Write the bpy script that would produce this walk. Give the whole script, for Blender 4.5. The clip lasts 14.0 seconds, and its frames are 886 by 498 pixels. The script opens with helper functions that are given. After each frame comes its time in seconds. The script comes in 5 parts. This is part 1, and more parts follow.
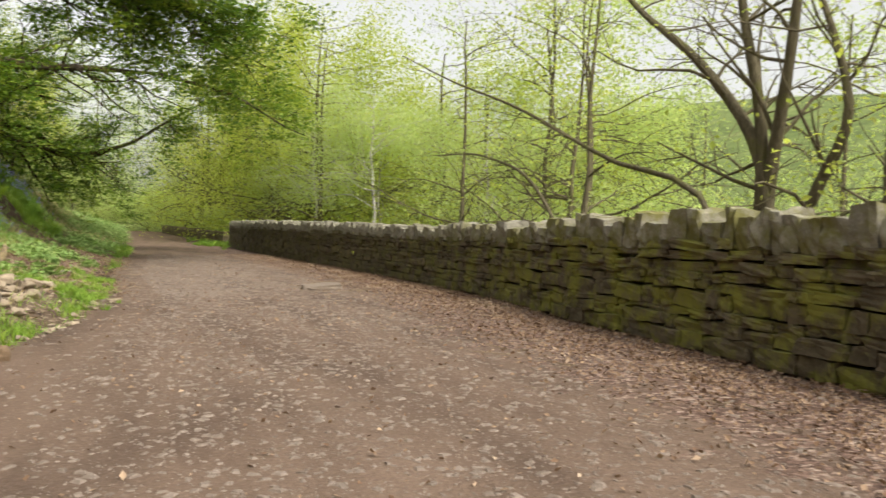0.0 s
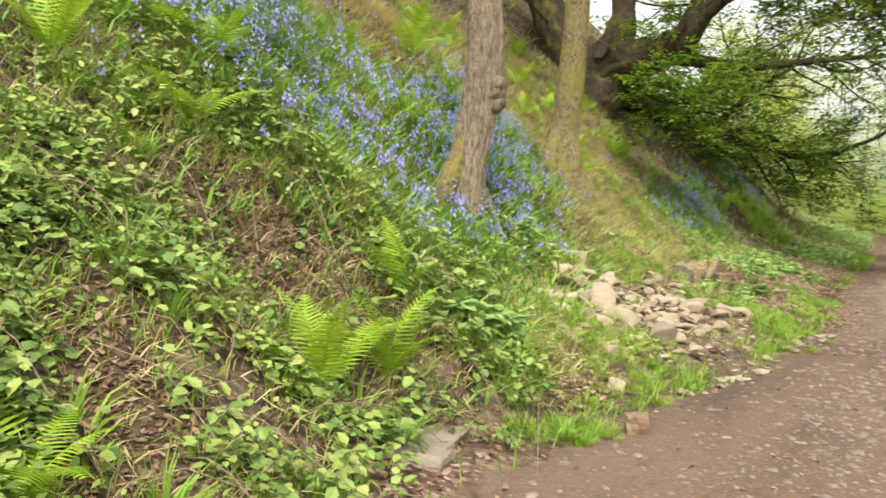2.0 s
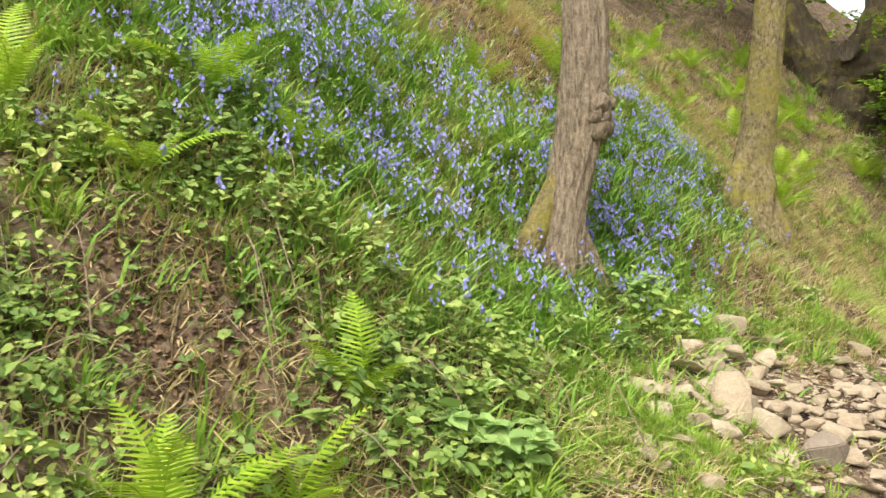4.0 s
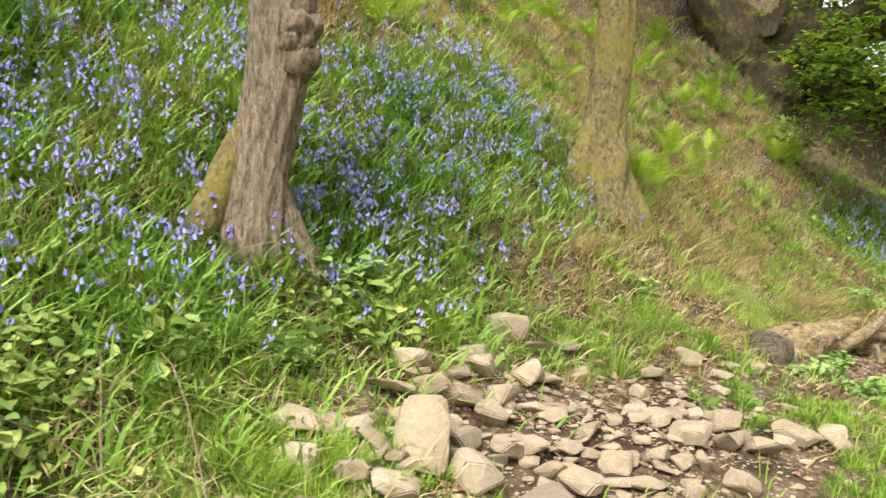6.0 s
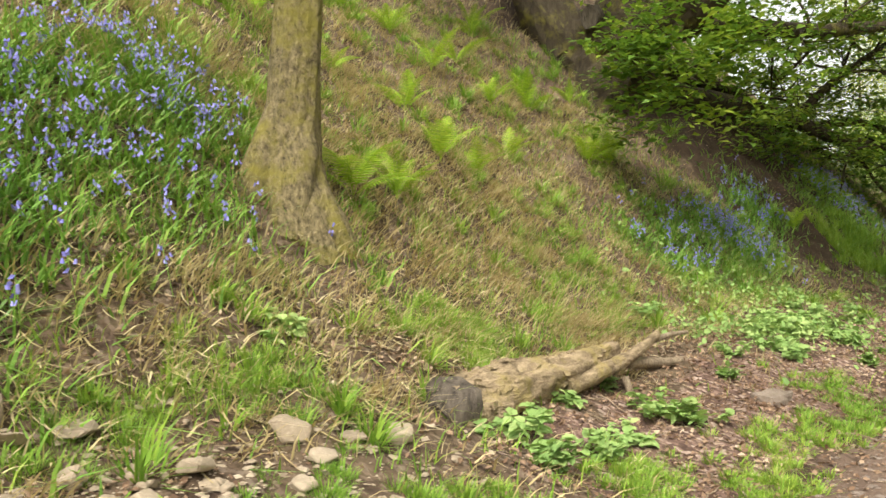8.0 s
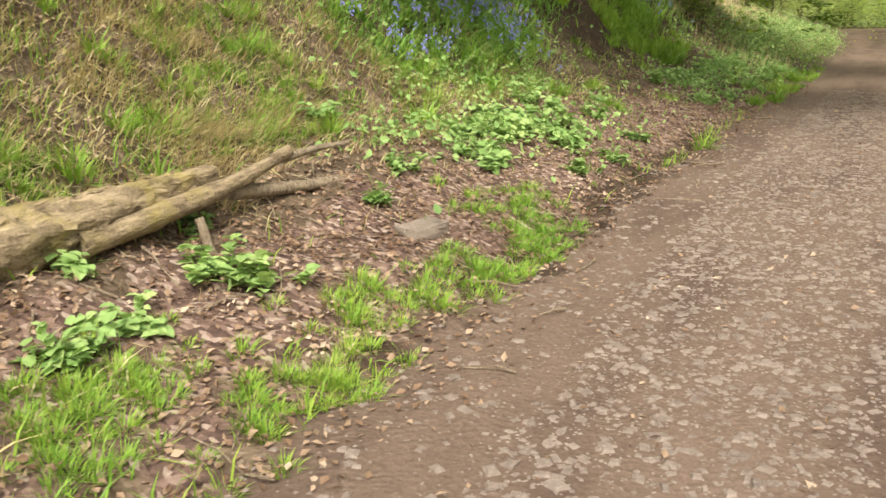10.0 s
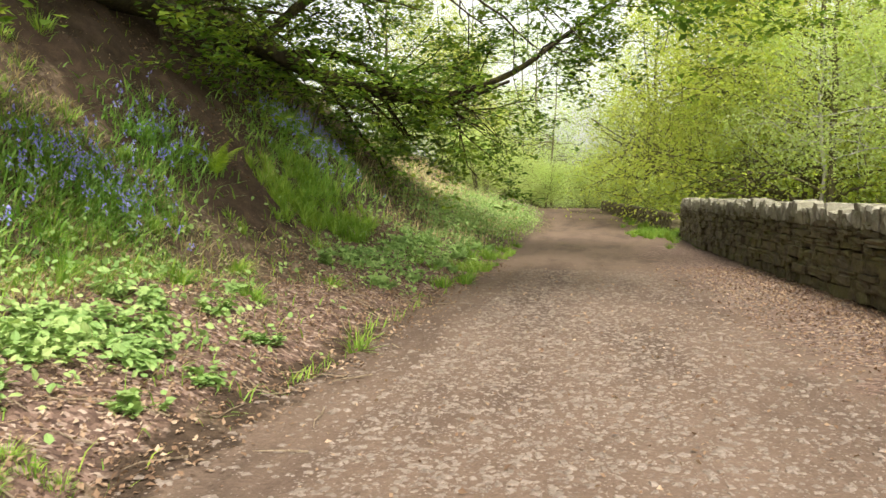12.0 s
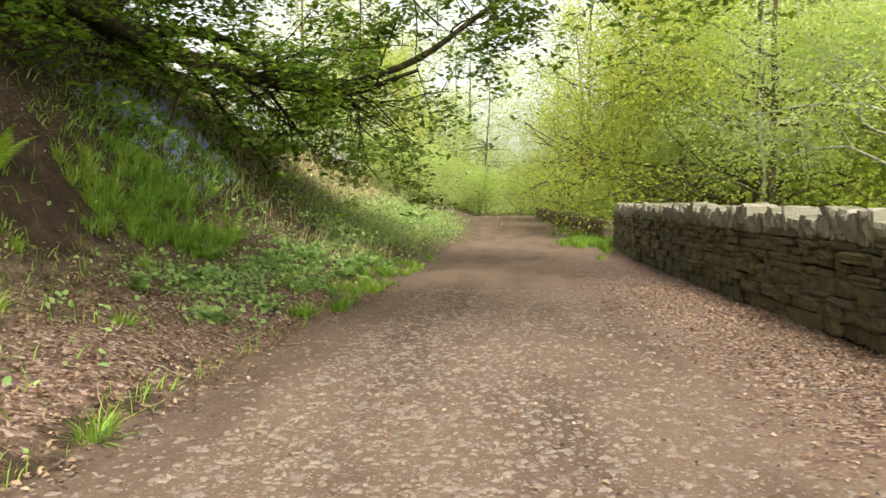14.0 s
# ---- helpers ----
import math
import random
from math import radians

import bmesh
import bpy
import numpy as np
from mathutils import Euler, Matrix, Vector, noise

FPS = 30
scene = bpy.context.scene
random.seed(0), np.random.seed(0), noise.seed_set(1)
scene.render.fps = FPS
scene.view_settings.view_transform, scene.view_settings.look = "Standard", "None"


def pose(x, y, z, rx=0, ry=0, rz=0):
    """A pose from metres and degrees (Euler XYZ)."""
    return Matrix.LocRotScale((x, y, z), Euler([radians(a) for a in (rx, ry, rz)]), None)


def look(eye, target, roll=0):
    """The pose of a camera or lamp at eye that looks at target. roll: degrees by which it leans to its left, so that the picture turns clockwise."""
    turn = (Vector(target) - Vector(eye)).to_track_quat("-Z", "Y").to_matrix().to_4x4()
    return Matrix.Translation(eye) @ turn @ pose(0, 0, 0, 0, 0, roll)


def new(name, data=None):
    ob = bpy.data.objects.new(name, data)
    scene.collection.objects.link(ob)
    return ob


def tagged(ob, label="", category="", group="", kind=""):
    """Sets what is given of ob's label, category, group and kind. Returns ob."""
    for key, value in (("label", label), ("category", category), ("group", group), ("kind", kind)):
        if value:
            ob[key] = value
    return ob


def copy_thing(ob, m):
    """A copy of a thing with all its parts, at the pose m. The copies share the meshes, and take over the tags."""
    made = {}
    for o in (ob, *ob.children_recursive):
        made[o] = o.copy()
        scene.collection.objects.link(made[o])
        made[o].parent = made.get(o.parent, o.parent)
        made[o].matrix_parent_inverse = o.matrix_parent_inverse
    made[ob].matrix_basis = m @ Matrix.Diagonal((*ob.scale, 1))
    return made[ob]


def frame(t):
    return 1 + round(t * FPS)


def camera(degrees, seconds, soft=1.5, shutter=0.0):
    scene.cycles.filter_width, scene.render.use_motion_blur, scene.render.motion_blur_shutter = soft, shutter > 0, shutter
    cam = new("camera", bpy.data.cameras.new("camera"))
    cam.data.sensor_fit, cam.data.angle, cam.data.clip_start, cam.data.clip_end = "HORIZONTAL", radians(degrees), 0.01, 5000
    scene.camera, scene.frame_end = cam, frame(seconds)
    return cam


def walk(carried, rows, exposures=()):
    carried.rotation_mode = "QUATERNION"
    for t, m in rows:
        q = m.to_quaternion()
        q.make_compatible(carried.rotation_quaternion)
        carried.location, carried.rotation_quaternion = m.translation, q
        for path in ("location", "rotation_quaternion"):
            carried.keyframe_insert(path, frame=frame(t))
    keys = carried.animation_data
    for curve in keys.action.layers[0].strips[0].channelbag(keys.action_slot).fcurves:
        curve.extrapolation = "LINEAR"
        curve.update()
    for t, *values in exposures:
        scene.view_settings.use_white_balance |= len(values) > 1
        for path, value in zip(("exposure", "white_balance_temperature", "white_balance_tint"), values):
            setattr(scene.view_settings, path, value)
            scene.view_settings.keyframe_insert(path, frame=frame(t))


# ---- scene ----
cam = camera(57.1, 14.0, shutter=0.12)
PATH = [
    (0, (-0.169, -4.487, 1.327), (0.559, -2.625, 1.272), 1.7),
    (0.5, (-0.058, -3.822, 1.327), (0.155, -1.835, 1.257), 1.7),
    (1, (0.052, -3.157, 1.321), (-0.092, -1.164, 1.246), 1.6),
    (1.5, (0.118, -2.532, 1.365), (-0.335, -0.585, 1.285), 1.4),
    (2, (0.147, -1.859, 1.463), (-0.79, -0.094, 1.37), 1.1),
    (2.2, (0.162, -1.58, 1.495), (-0.936, 0.089, 1.402), 0.9),
    (4.3, (0.526, 0.741, 1.755), (-0.931, 2.111, 1.701), 0.7),
    (4.5, (0.531, 0.987, 1.747), (-0.93, 2.352, 1.683), 0.7),
    (5, (0.539, 1.615, 1.694), (-0.923, 2.979, 1.631), 0.6),
    (5.5, (0.577, 2.318, 1.644), (-0.851, 3.716, 1.583), 0.7),
    (6, (0.596, 2.926, 1.603), (-0.812, 4.345, 1.553), 0.7),
    (6.5, (0.694, 3.61, 1.625), (-0.683, 5.06, 1.577), 0.8),
    (7, (0.712, 4.259, 1.674), (-0.619, 5.752, 1.627), 1.1),
    (7.2, (0.75, 4.54, 1.69), (-0.563, 6.049, 1.651), 0.8),
    (9.3, (1.365, 7.22, 1.651), (0.299, 8.904, 1.487), -0.9),
    (9.5, (1.401, 7.525, 1.653), (0.387, 9.215, 1.315), -1.0),
    (10, (1.466, 8.243, 1.661), (0.565, 9.939, 1.103), -0.9),
    (10.5, (1.497, 8.927, 1.613), (0.689, 10.655, 1.011), -0.8),
    (10.9, (1.565, 9.465, 1.602), (0.789, 11.194, 0.964), -0.9),
    (11, (1.574, 9.617, 1.6), (0.855, 11.382, 0.994), 0.5),
    (11.5, (1.588, 10.416, 1.588), (1.186, 12.357, 1.32), 1.3),
    (12, (1.731, 11.172, 1.541), (1.392, 13.137, 1.394), 0.4),
    (12.5, (1.874, 11.915, 1.496), (1.568, 13.887, 1.374), 0.2),
    (13, (1.979, 12.618, 1.452), (1.815, 14.608, 1.334), 0.3),
    (13.5, (2.092, 13.3, 1.471), (2.004, 15.294, 1.346), 0.3),
    (14, (2.192, 14.02, 1.467), (1.994, 16.007, 1.34), 0.2),
]
walk(cam, [(t, look(e, g, r)) for t, e, g, r in PATH], [(0, 0.45), (1, 0.52), (2, 0.78), (5, 0.83), (9, 0.78), (12, 0.92), (14, 0.9)])

# ---- light ----
world = bpy.data.worlds.new("overcast_sky")
scene.world = world
world.use_nodes = True
wn, wl = world.node_tree.nodes, world.node_tree.links
sky = wn.new("ShaderNodeTexSky")
sky.sky_type, sky.sun_disc = "NISHITA", False
sky.sun_elevation, sky.sun_rotation = radians(52), radians(155)
sky.dust_density, sky.air_density, sky.ozone_density = 4.0, 1.0, 1.0
haze = wn.new("ShaderNodeHueSaturation")
haze.inputs["Saturation"].default_value, haze.inputs["Value"].default_value = 0.22, 1.3
wl.new(sky.outputs[0], haze.inputs["Color"])
warm = wn.new("ShaderNodeMix")
warm.data_type, warm.blend_type = "RGBA", "MULTIPLY"
warm.inputs[0].default_value, warm.inputs[7].default_value = 1.0, (1.0, 0.97, 0.90, 1)
wl.new(haze.outputs[0], warm.inputs[6])
wl.new(warm.outputs[2], wn["Background"].inputs["Color"])
wn["Background"].inputs["Strength"].default_value = 0.15
sun = new("sun", bpy.data.lights.new("sun", "SUN"))
sun.data.energy, sun.data.angle, sun.data.color = 2.2, radians(16), (1.0, 0.965, 0.9)
sun.matrix_world = look((0, 0, 30), (-2.6, 5.6, 30 - 7.9))


# ---- mesh helpers ----
class Soup:
    """Gathers quads and triangles as arrays and turns them into one mesh."""

    def __init__(self):
        self.v, self.f, self.count, self.smooth = [], [], 0, False

    def add(self, verts, faces):
        verts = np.asarray(verts, dtype=np.float64).reshape(-1, 3)
        self.v.append(verts)
        self.f.append(np.asarray(faces, dtype=np.int64) + self.count)
        self.count += len(verts)

    def mesh(self, name, material, smooth=False):
        me = bpy.data.meshes.new(name)
        v = np.concatenate(self.v)
        loops = np.concatenate([f.ravel() for f in self.f])
        sizes = np.concatenate([np.full(len(f), f.shape[1]) for f in self.f])
        starts = np.concatenate([[0], np.cumsum(sizes)[:-1]])
        me.vertices.add(len(v))
        me.vertices.foreach_set("co", v.astype(np.float32).ravel())
        me.loops.add(len(loops))
        me.loops.foreach_set("vertex_index", loops.astype(np.int32))
        me.polygons.add(len(sizes))
        me.polygons.foreach_set("loop_start", starts.astype(np.int32))
        me.polygons.foreach_set("use_smooth", np.full(len(sizes), smooth))
        me.update(calc_edges=True)
        me.validate()
        me.materials.append(material)
        return me


def part(name, me, parent, label=""):
    ob = new(name, me)
    ob.parent = parent
    if label:
        tagged(ob, label)
    return ob


def empty(name, m):
    ob = new(name)
    ob.empty_display_size = 0.1
    ob.matrix_world = m
    return ob


def smoothstep(a, b, x):
    k = np.clip((np.asarray(x, dtype=float) - a) / (b - a), 0, 1)
    return k * k * (3 - 2 * k)


def tube(soup, points, radii, sides=8, cap=True, rough=0.0, rng=None, ridges=0.0):
    """A tapered, slightly uneven tube along a line of points."""
    pts = np.asarray(points, dtype=float)
    n = len(pts)
    tang = np.gradient(pts, axis=0)
    tang /= np.linalg.norm(tang, axis=1)[:, None] + 1e-9
    ref = np.array([0.0, 0.0, 1.0]) if abs(tang[:, 2]).mean() < 0.8 else np.array([1.0, 0.0, 0.0])
    a = np.cross(tang, ref)
    a /= np.linalg.norm(a, axis=1)[:, None] + 1e-9
    b = np.cross(tang, a)
    ang = np.arange(sides) * 2 * np.pi / sides
    r = np.asarray(radii, dtype=float)[:, None] * np.ones(sides)
    if rough and rng is not None:
        r = r * (1 + rng.normal(0, rough, r.shape))
    if ridges:
        up = np.linspace(0, 1, n)[:, None]
        r = r * (1 + ridges * (np.sin(9 * ang + 7 * up) * 0.6 + np.sin(14 * ang - 11 * up + 2 * np.sin(23 * up)) + 0.7 * np.sin(5 * ang + 3 * np.sin(9 * up)))) 
    ring = pts[:, None] + r[..., None] * (np.cos(ang)[None, :, None] * a[:, None] + np.sin(ang)[None, :, None] * b[:, None])
    i, j = np.meshgrid(np.arange(n - 1), np.arange(sides), indexing="ij")
    i, j = i.ravel(), j.ravel()
    k = (j + 1) % sides
    soup.add(ring, np.stack([i * sides + j, i * sides + k, (i + 1) * sides + k, (i + 1) * sides + j], 1))
    if cap:
        for row in (0, n - 1):
            soup.add(np.vstack([ring[row], pts[row]]), np.stack([np.arange(sides), (np.arange(sides) + 1) % sides, np.full(sides, sides)], 1))


def curve_through(points, n):
    """A smooth line of n points through the given ones."""
    p = np.asarray(points, dtype=float)
    s = np.concatenate([[0], np.cumsum(np.linalg.norm(np.diff(p, axis=0), axis=1))])
    m = np.gradient(p, s, axis=0)
    out = []
    for q in np.linspace(0, s[-1], n):
        i = min(np.searchsorted(s, q, side="right") - 1, len(s) - 2)
        h = s[i + 1] - s[i]
        k = (q - s[i]) / h
        out.append((2 * k**3 - 3 * k**2 + 1) * p[i] + (k**3 - 2 * k**2 + k) * h * m[i] + (-2 * k**3 + 3 * k**2) * p[i + 1] + (k**3 - k**2) * h * m[i + 1])
    return np.array(out)


# ---- materials ----
def shader(name, rough=0.8, spec=0.3):
    m = bpy.data.materials.new(name)
    m.use_nodes = True
    b = m.node_tree.nodes["Principled BSDF"]
    b.inputs["Roughness"].default_value, b.inputs["Specular IOR Level"].default_value = rough, spec
    return m, m.node_tree.nodes, m.node_tree.links, b


def ramp(nodes, links, fac, stops):
    r = nodes.new("ShaderNodeValToRGB")
    while len(r.color_ramp.elements) < len(stops):
        r.color_ramp.elements.new(0.5)
    for e, (p, c) in zip(r.color_ramp.elements, stops):
        e.position, e.color = p, (*c, 1)
    links.new(fac, r.inputs[0])
    return r.outputs[0]


def noise_tex(nodes, links, scale, detail=5, rough=0.6, vector=None, stretch=None):
    co = vector
    if co is None:
        co = nodes.new("ShaderNodeTexCoord").outputs["Object"]
    if stretch:
        mp = nodes.new("ShaderNodeMapping")
        mp.inputs["Scale"].default_value = stretch
        links.new(co, mp.inputs[0])
        co = mp.outputs[0]
    t = nodes.new("ShaderNodeTexNoise")
    t.inputs["Scale"].default_value, t.inputs["Detail"].default_value, t.inputs["Roughness"].default_value = scale, detail, rough
    links.new(co, t.inputs["Vector"])
    return t.outputs["Fac"]


def mix(nodes, links, fac, a, b, mode="MIX"):
    m = nodes.new("ShaderNodeMix")
    m.data_type, m.blend_type = "RGBA", mode
    for sock, val in ((m.inputs[0], fac), (m.inputs[6], a), (m.inputs[7], b)):
        if isinstance(val, bpy.types.NodeSocket):
            links.new(val, sock)
        else:
            sock.default_value = val if isinstance(val, (int, float)) else (*val, 1)
    return m.outputs[2]


def bump(nodes, links, b, height, strength=0.5, distance=0.02):
    n = nodes.new("ShaderNodeBump")
    n.inputs["Strength"].default_value, n.inputs["Distance"].default_value = strength, distance
    links.new(height, n.inputs["Height"])
    links.new(n.outputs[0], b.inputs["Normal"])


def world_pos(nodes):
    return nodes.new("ShaderNodeNewGeometry").outputs["Position"]


def leaf_material(name, stops, rough=0.55, through_light=0.5, island=True):
    """Thin leaf: gloss and diffuse on the front, light let through from behind, each leaf with its own tone."""
    m, n, l, b = shader(name, rough, 0.25)
    g = n.new("ShaderNodeNewGeometry")
    patch = noise_tex(n, l, 0.6, 2, 0.5, g.outputs["Position"])
    mathn = n.new("ShaderNodeMath")
    mathn.operation = "MULTIPLY_ADD"
    l.new(g.outputs["Random Per Island"], mathn.inputs[0])
    mathn.inputs[1].default_value = 0.6
    sub = n.new("ShaderNodeMath")
    sub.operation = "MULTIPLY_ADD"
    l.new(patch, sub.inputs[0])
    sub.inputs[1].default_value, sub.inputs[2].default_value = 0.9, -0.25
    l.new(sub.outputs[0], mathn.inputs[2])
    col = ramp(n, l, mathn.outputs[0], stops)
    l.new(col, b.inputs["Base Color"])
    tr = n.new("ShaderNodeBsdfTranslucent")
    tint = mix(n, l, 1.0, col, (1.0, 1.0, 0.72), "MULTIPLY")
    l.new(tint, tr.inputs["Color"])
    ms = n.new("ShaderNodeMixShader")
    ms.inputs[0].default_value = through_light
    l.new(b.outputs[0], ms.inputs[1])
    l.new(tr.outputs[0], ms.inputs[2])
    l.new(ms.outputs[0], n["Material Output"].inputs["Surface"])
    return m


def stone_material(name, dark, mid, pale, moss=0.0, moss_col=(0.13, 0.14, 0.03), moss_end=None):
    m, n, l, b = shader(name, 0.88, 0.25)
    p = world_pos(n)
    info = n.new("ShaderNodeObjectInfo").outputs["Random"]
    g = n.new("ShaderNodeNewGeometry").outputs["Random Per Island"]
    tone = ramp(n, l, mix(n, l, 0.5, info, g), [(0.2, dark), (0.5, mid), (0.8, pale)])
    grain = noise_tex(n, l, 45, 6, 0.7, p)
    blotch = noise_tex(n, l, 6, 4, 0.6, p)
    col = mix(n, l, 0.5, tone, ramp(n, l, blotch, [(0.3, dark), (0.7, pale)]))
    col = mix(n, l, 0.4, col, ramp(n, l, grain, [(0.3, tuple(0.5 * c for c in mid)), (0.55, mid), (0.75, tuple(min(1, 1.25 * c) for c in pale))]))
    if moss:
        field = noise_tex(n, l, 2.3, 6, 0.7, p)
        spread = ramp(n, l, field, [(0.62 - 0.3 * moss, (0, 0, 0)), (0.78 - 0.3 * moss, (1, 1, 1))])
        if moss_end:
            along = n.new("ShaderNodeMapRange")
            xyz = n.new("ShaderNodeSeparateXYZ")
            l.new(p, xyz.inputs[0])
            l.new(xyz.outputs[1], along.inputs[0])
            along.inputs[1].default_value, along.inputs[2].default_value = moss_end
            along.inputs[3].default_value, along.inputs[4].default_value = 1.0, 0.25
            spread = mix(n, l, 1.0, spread, along.outputs[0], "MULTIPLY")
        col = mix(n, l, spread, col, moss_col)
    l.new(col, b.inputs["Base Color"])
    bump(n, l, b, grain, 0.6, 0.012)
    return m


def bark_material(name, dark, pale, moss=0.0, scale=14.0, moss_col=(0.16, 0.14, 0.03), along=(1, 1, 0.22)):
    m, n, l, b = shader(name, 0.9, 0.2)
    p = world_pos(n)
    ridges = noise_tex(n, l, scale, 6, 0.65, p, along)
    fine = noise_tex(n, l, 60, 5, 0.7, p)
    col = ramp(n, l, ridges, [(0.36, dark), (0.5, tuple(0.5 * (a + c) for a, c in zip(dark, pale))), (0.66, pale)])
    col = mix(n, l, 0.4, col, ramp(n, l, fine, [(0.3, dark), (0.7, pale)]))
    if moss:
        field = noise_tex(n, l, 3.0, 5, 0.7, p)
        col = mix(n, l, ramp(n, l, field, [(0.66 - 0.4 * moss, (0, 0, 0)), (0.85 - 0.4 * moss, (1, 1, 1))]), col, moss_col)
    l.new(col, b.inputs["Base Color"])
    bump(n, l, b, ridges, 1.0, 0.06)
    return m


M_LEAF_PALE = leaf_material("leaf_pale_green", [(0.0, (0.32, 0.42, 0.08)), (0.45, (0.5, 0.58, 0.12)), (0.8, (0.64, 0.67, 0.17)), (1.0, (0.68, 0.63, 0.24))], 0.55, 0.72)
# Light green leaf, paled: haze over the distant wood is in its colour.
M_LEAF_HAZY = leaf_material("leaf_hazy_green", [(0.0, (0.4, 0.53, 0.2)), (0.5, (0.55, 0.66, 0.27)), (1.0, (0.66, 0.72, 0.36))], 0.55, 0.72)
M_LEAF_DARK = leaf_material("leaf_deep_green", [(0.0, (0.05, 0.11, 0.015)), (0.4, (0.13, 0.23, 0.03)), (0.75, (0.28, 0.38, 0.045)), (1.0, (0.40, 0.45, 0.07))], 0.45, 0.45)
M_BRAMBLE = leaf_material("bramble_leaf", [(0.0, (0.06, 0.11, 0.03)), (0.35, (0.15, 0.235, 0.055)), (0.6, (0.26, 0.35, 0.085)), (0.85, (0.38, 0.43, 0.12)), (1.0, (0.42, 0.33, 0.15))], 0.5, 0.25)
M_NETTLE = leaf_material("nettle_leaf", [(0.0, (0.14, 0.25, 0.07)), (0.5, (0.28, 0.42, 0.13)), (1.0, (0.44, 0.54, 0.2))], 0.6, 0.35)
M_FERN = leaf_material("fern_frond", [(0.0, (0.16, 0.30, 0.02)), (0.5, (0.30, 0.45, 0.035)), (1.0, (0.45, 0.55, 0.06))], 0.5, 0.4)
M_GRASS = leaf_material("grass_blade", [(0.0, (0.10, 0.21, 0.02)), (0.5, (0.20, 0.34, 0.04)), (0.85, (0.32, 0.42, 0.06)), (1.0, (0.42, 0.40, 0.15))], 0.5, 0.24)
M_STRAP = leaf_material("bluebell_leaf", [(0.0, (0.09, 0.20, 0.03)), (0.5, (0.19, 0.35, 0.055)), (1.0, (0.34, 0.46, 0.09))], 0.36, 0.2)
M_STRAW = leaf_material("dry_grass", [(0.0, (0.30, 0.22, 0.09)), (0.5, (0.50, 0.41, 0.20)), (1.0, (0.66, 0.58, 0.36))], 0.7, 0.15)
M_BELL = leaf_material("bluebell_flower", [(0.0, (0.16, 0.15, 0.48)), (0.5, (0.28, 0.265, 0.68)), (1.0, (0.44, 0.41, 0.82))], 0.6, 0.3)
M_LITTER = leaf_material("fallen_leaf", [(0.0, (0.07, 0.04, 0.024)), (0.4, (0.185, 0.112, 0.066)), (0.75, (0.34, 0.235, 0.15)), (1.0, (0.56, 0.45, 0.33))], 0.75, 0.1)
M_TWIG = bark_material("dry_twig", (0.16, 0.11, 0.07), (0.46, 0.37, 0.25), 0.0, 30)
M_WALL = stone_material("mossy_sandstone", (0.035, 0.028, 0.018), (0.11, 0.088, 0.054), (0.24, 0.195, 0.125), 0.62, (0.19, 0.185, 0.035), (6.0, 17.0))
M_COPE = stone_material("lichened_cope_stone", (0.10, 0.09, 0.065), (0.25, 0.23, 0.17), (0.5, 0.47, 0.4), 0.7, (0.15, 0.14, 0.045), (6.0, 15.0))
M_RUBBLE = stone_material("pale_sandstone", (0.17, 0.13, 0.088), (0.33, 0.26, 0.175), (0.52, 0.44, 0.325))
M_GRAVEL = stone_material("lane_gravel", (0.11, 0.083, 0.064), (0.2, 0.155, 0.122), (0.41, 0.34, 0.28))
M_EARTH_STONE = stone_material("earth_stained_stone", (0.07, 0.045, 0.027), (0.17, 0.11, 0.065), (0.36, 0.26, 0.16))
M_BARK = bark_material("ridged_brown_bark", (0.05, 0.034, 0.022), (0.44, 0.35, 0.25), 0.14, 34, (0.2, 0.17, 0.05), (1, 1, 0.3))
M_SLAB = stone_material("grey_brown_slab", (0.12, 0.093, 0.07), (0.2, 0.158, 0.12), (0.34, 0.28, 0.22))
M_BARK_MOSS = bark_material("mossy_bark", (0.025, 0.019, 0.01), (0.36, 0.29, 0.15), 0.55, 26, (0.23, 0.2, 0.045), (1, 1, 0.6))
# Mossy bark whose dark tones include the shade of the crown above.
M_BARK_SHADED = bark_material("shaded_old_mossy_bark", (0.018, 0.014, 0.009), (0.085, 0.066, 0.04), 0.4, 9, (0.15, 0.135, 0.03))
M_BARK_GREY = bark_material("grey_green_bark", (0.06, 0.05, 0.03), (0.2, 0.17, 0.1), 0.4, 12, (0.12, 0.12, 0.03))
M_BIRCH = bark_material("white_birch_bark", (0.16, 0.14, 0.12), (0.75, 0.72, 0.66), 0.0, 5)
M_LOG = bark_material("rotten_log_wood", (0.06, 0.038, 0.02), (0.50, 0.385, 0.235), 0.42, 16, (0.29, 0.23, 0.07), (1, 0.35, 1))
# Rotten wood colour; inside the wall it stands in for shade.
M_ROT_AND_SHADE = bark_material("dark_rot_and_shade", (0.025, 0.02, 0.016), (0.2, 0.165, 0.125), 0.0, 20)


# ---- ground shape ----
EDGE_Y = [-30, -5, 0, 1.2, 2, 3, 4.8, 6.3, 8.5, 10, 12, 15, 18, 20, 25.5, 30, 37, 45, 60, 80]
EDGE_X = [-1.2, -1.2, -1.3, -1.4, -1.55, -1.25, -0.98, -0.6, -0.27, -0.35, -0.4, -0.5, -0.4, -0.28, -0.12, 0.0, 0.15, 0.6, -0.3, -2.0]
TOE_Y = [-30, 0, 1.8, 2.9, 4, 5.2, 7, 8.5, 10, 13, 17, 22, 27, 60]
TOE_S = [1.6, 1.6, 1.6, 1.6, 1.75, 1.85, 2.45, 2.4, 2.05, 2.75, 3.0, 2.4, 2.1, 2.1]
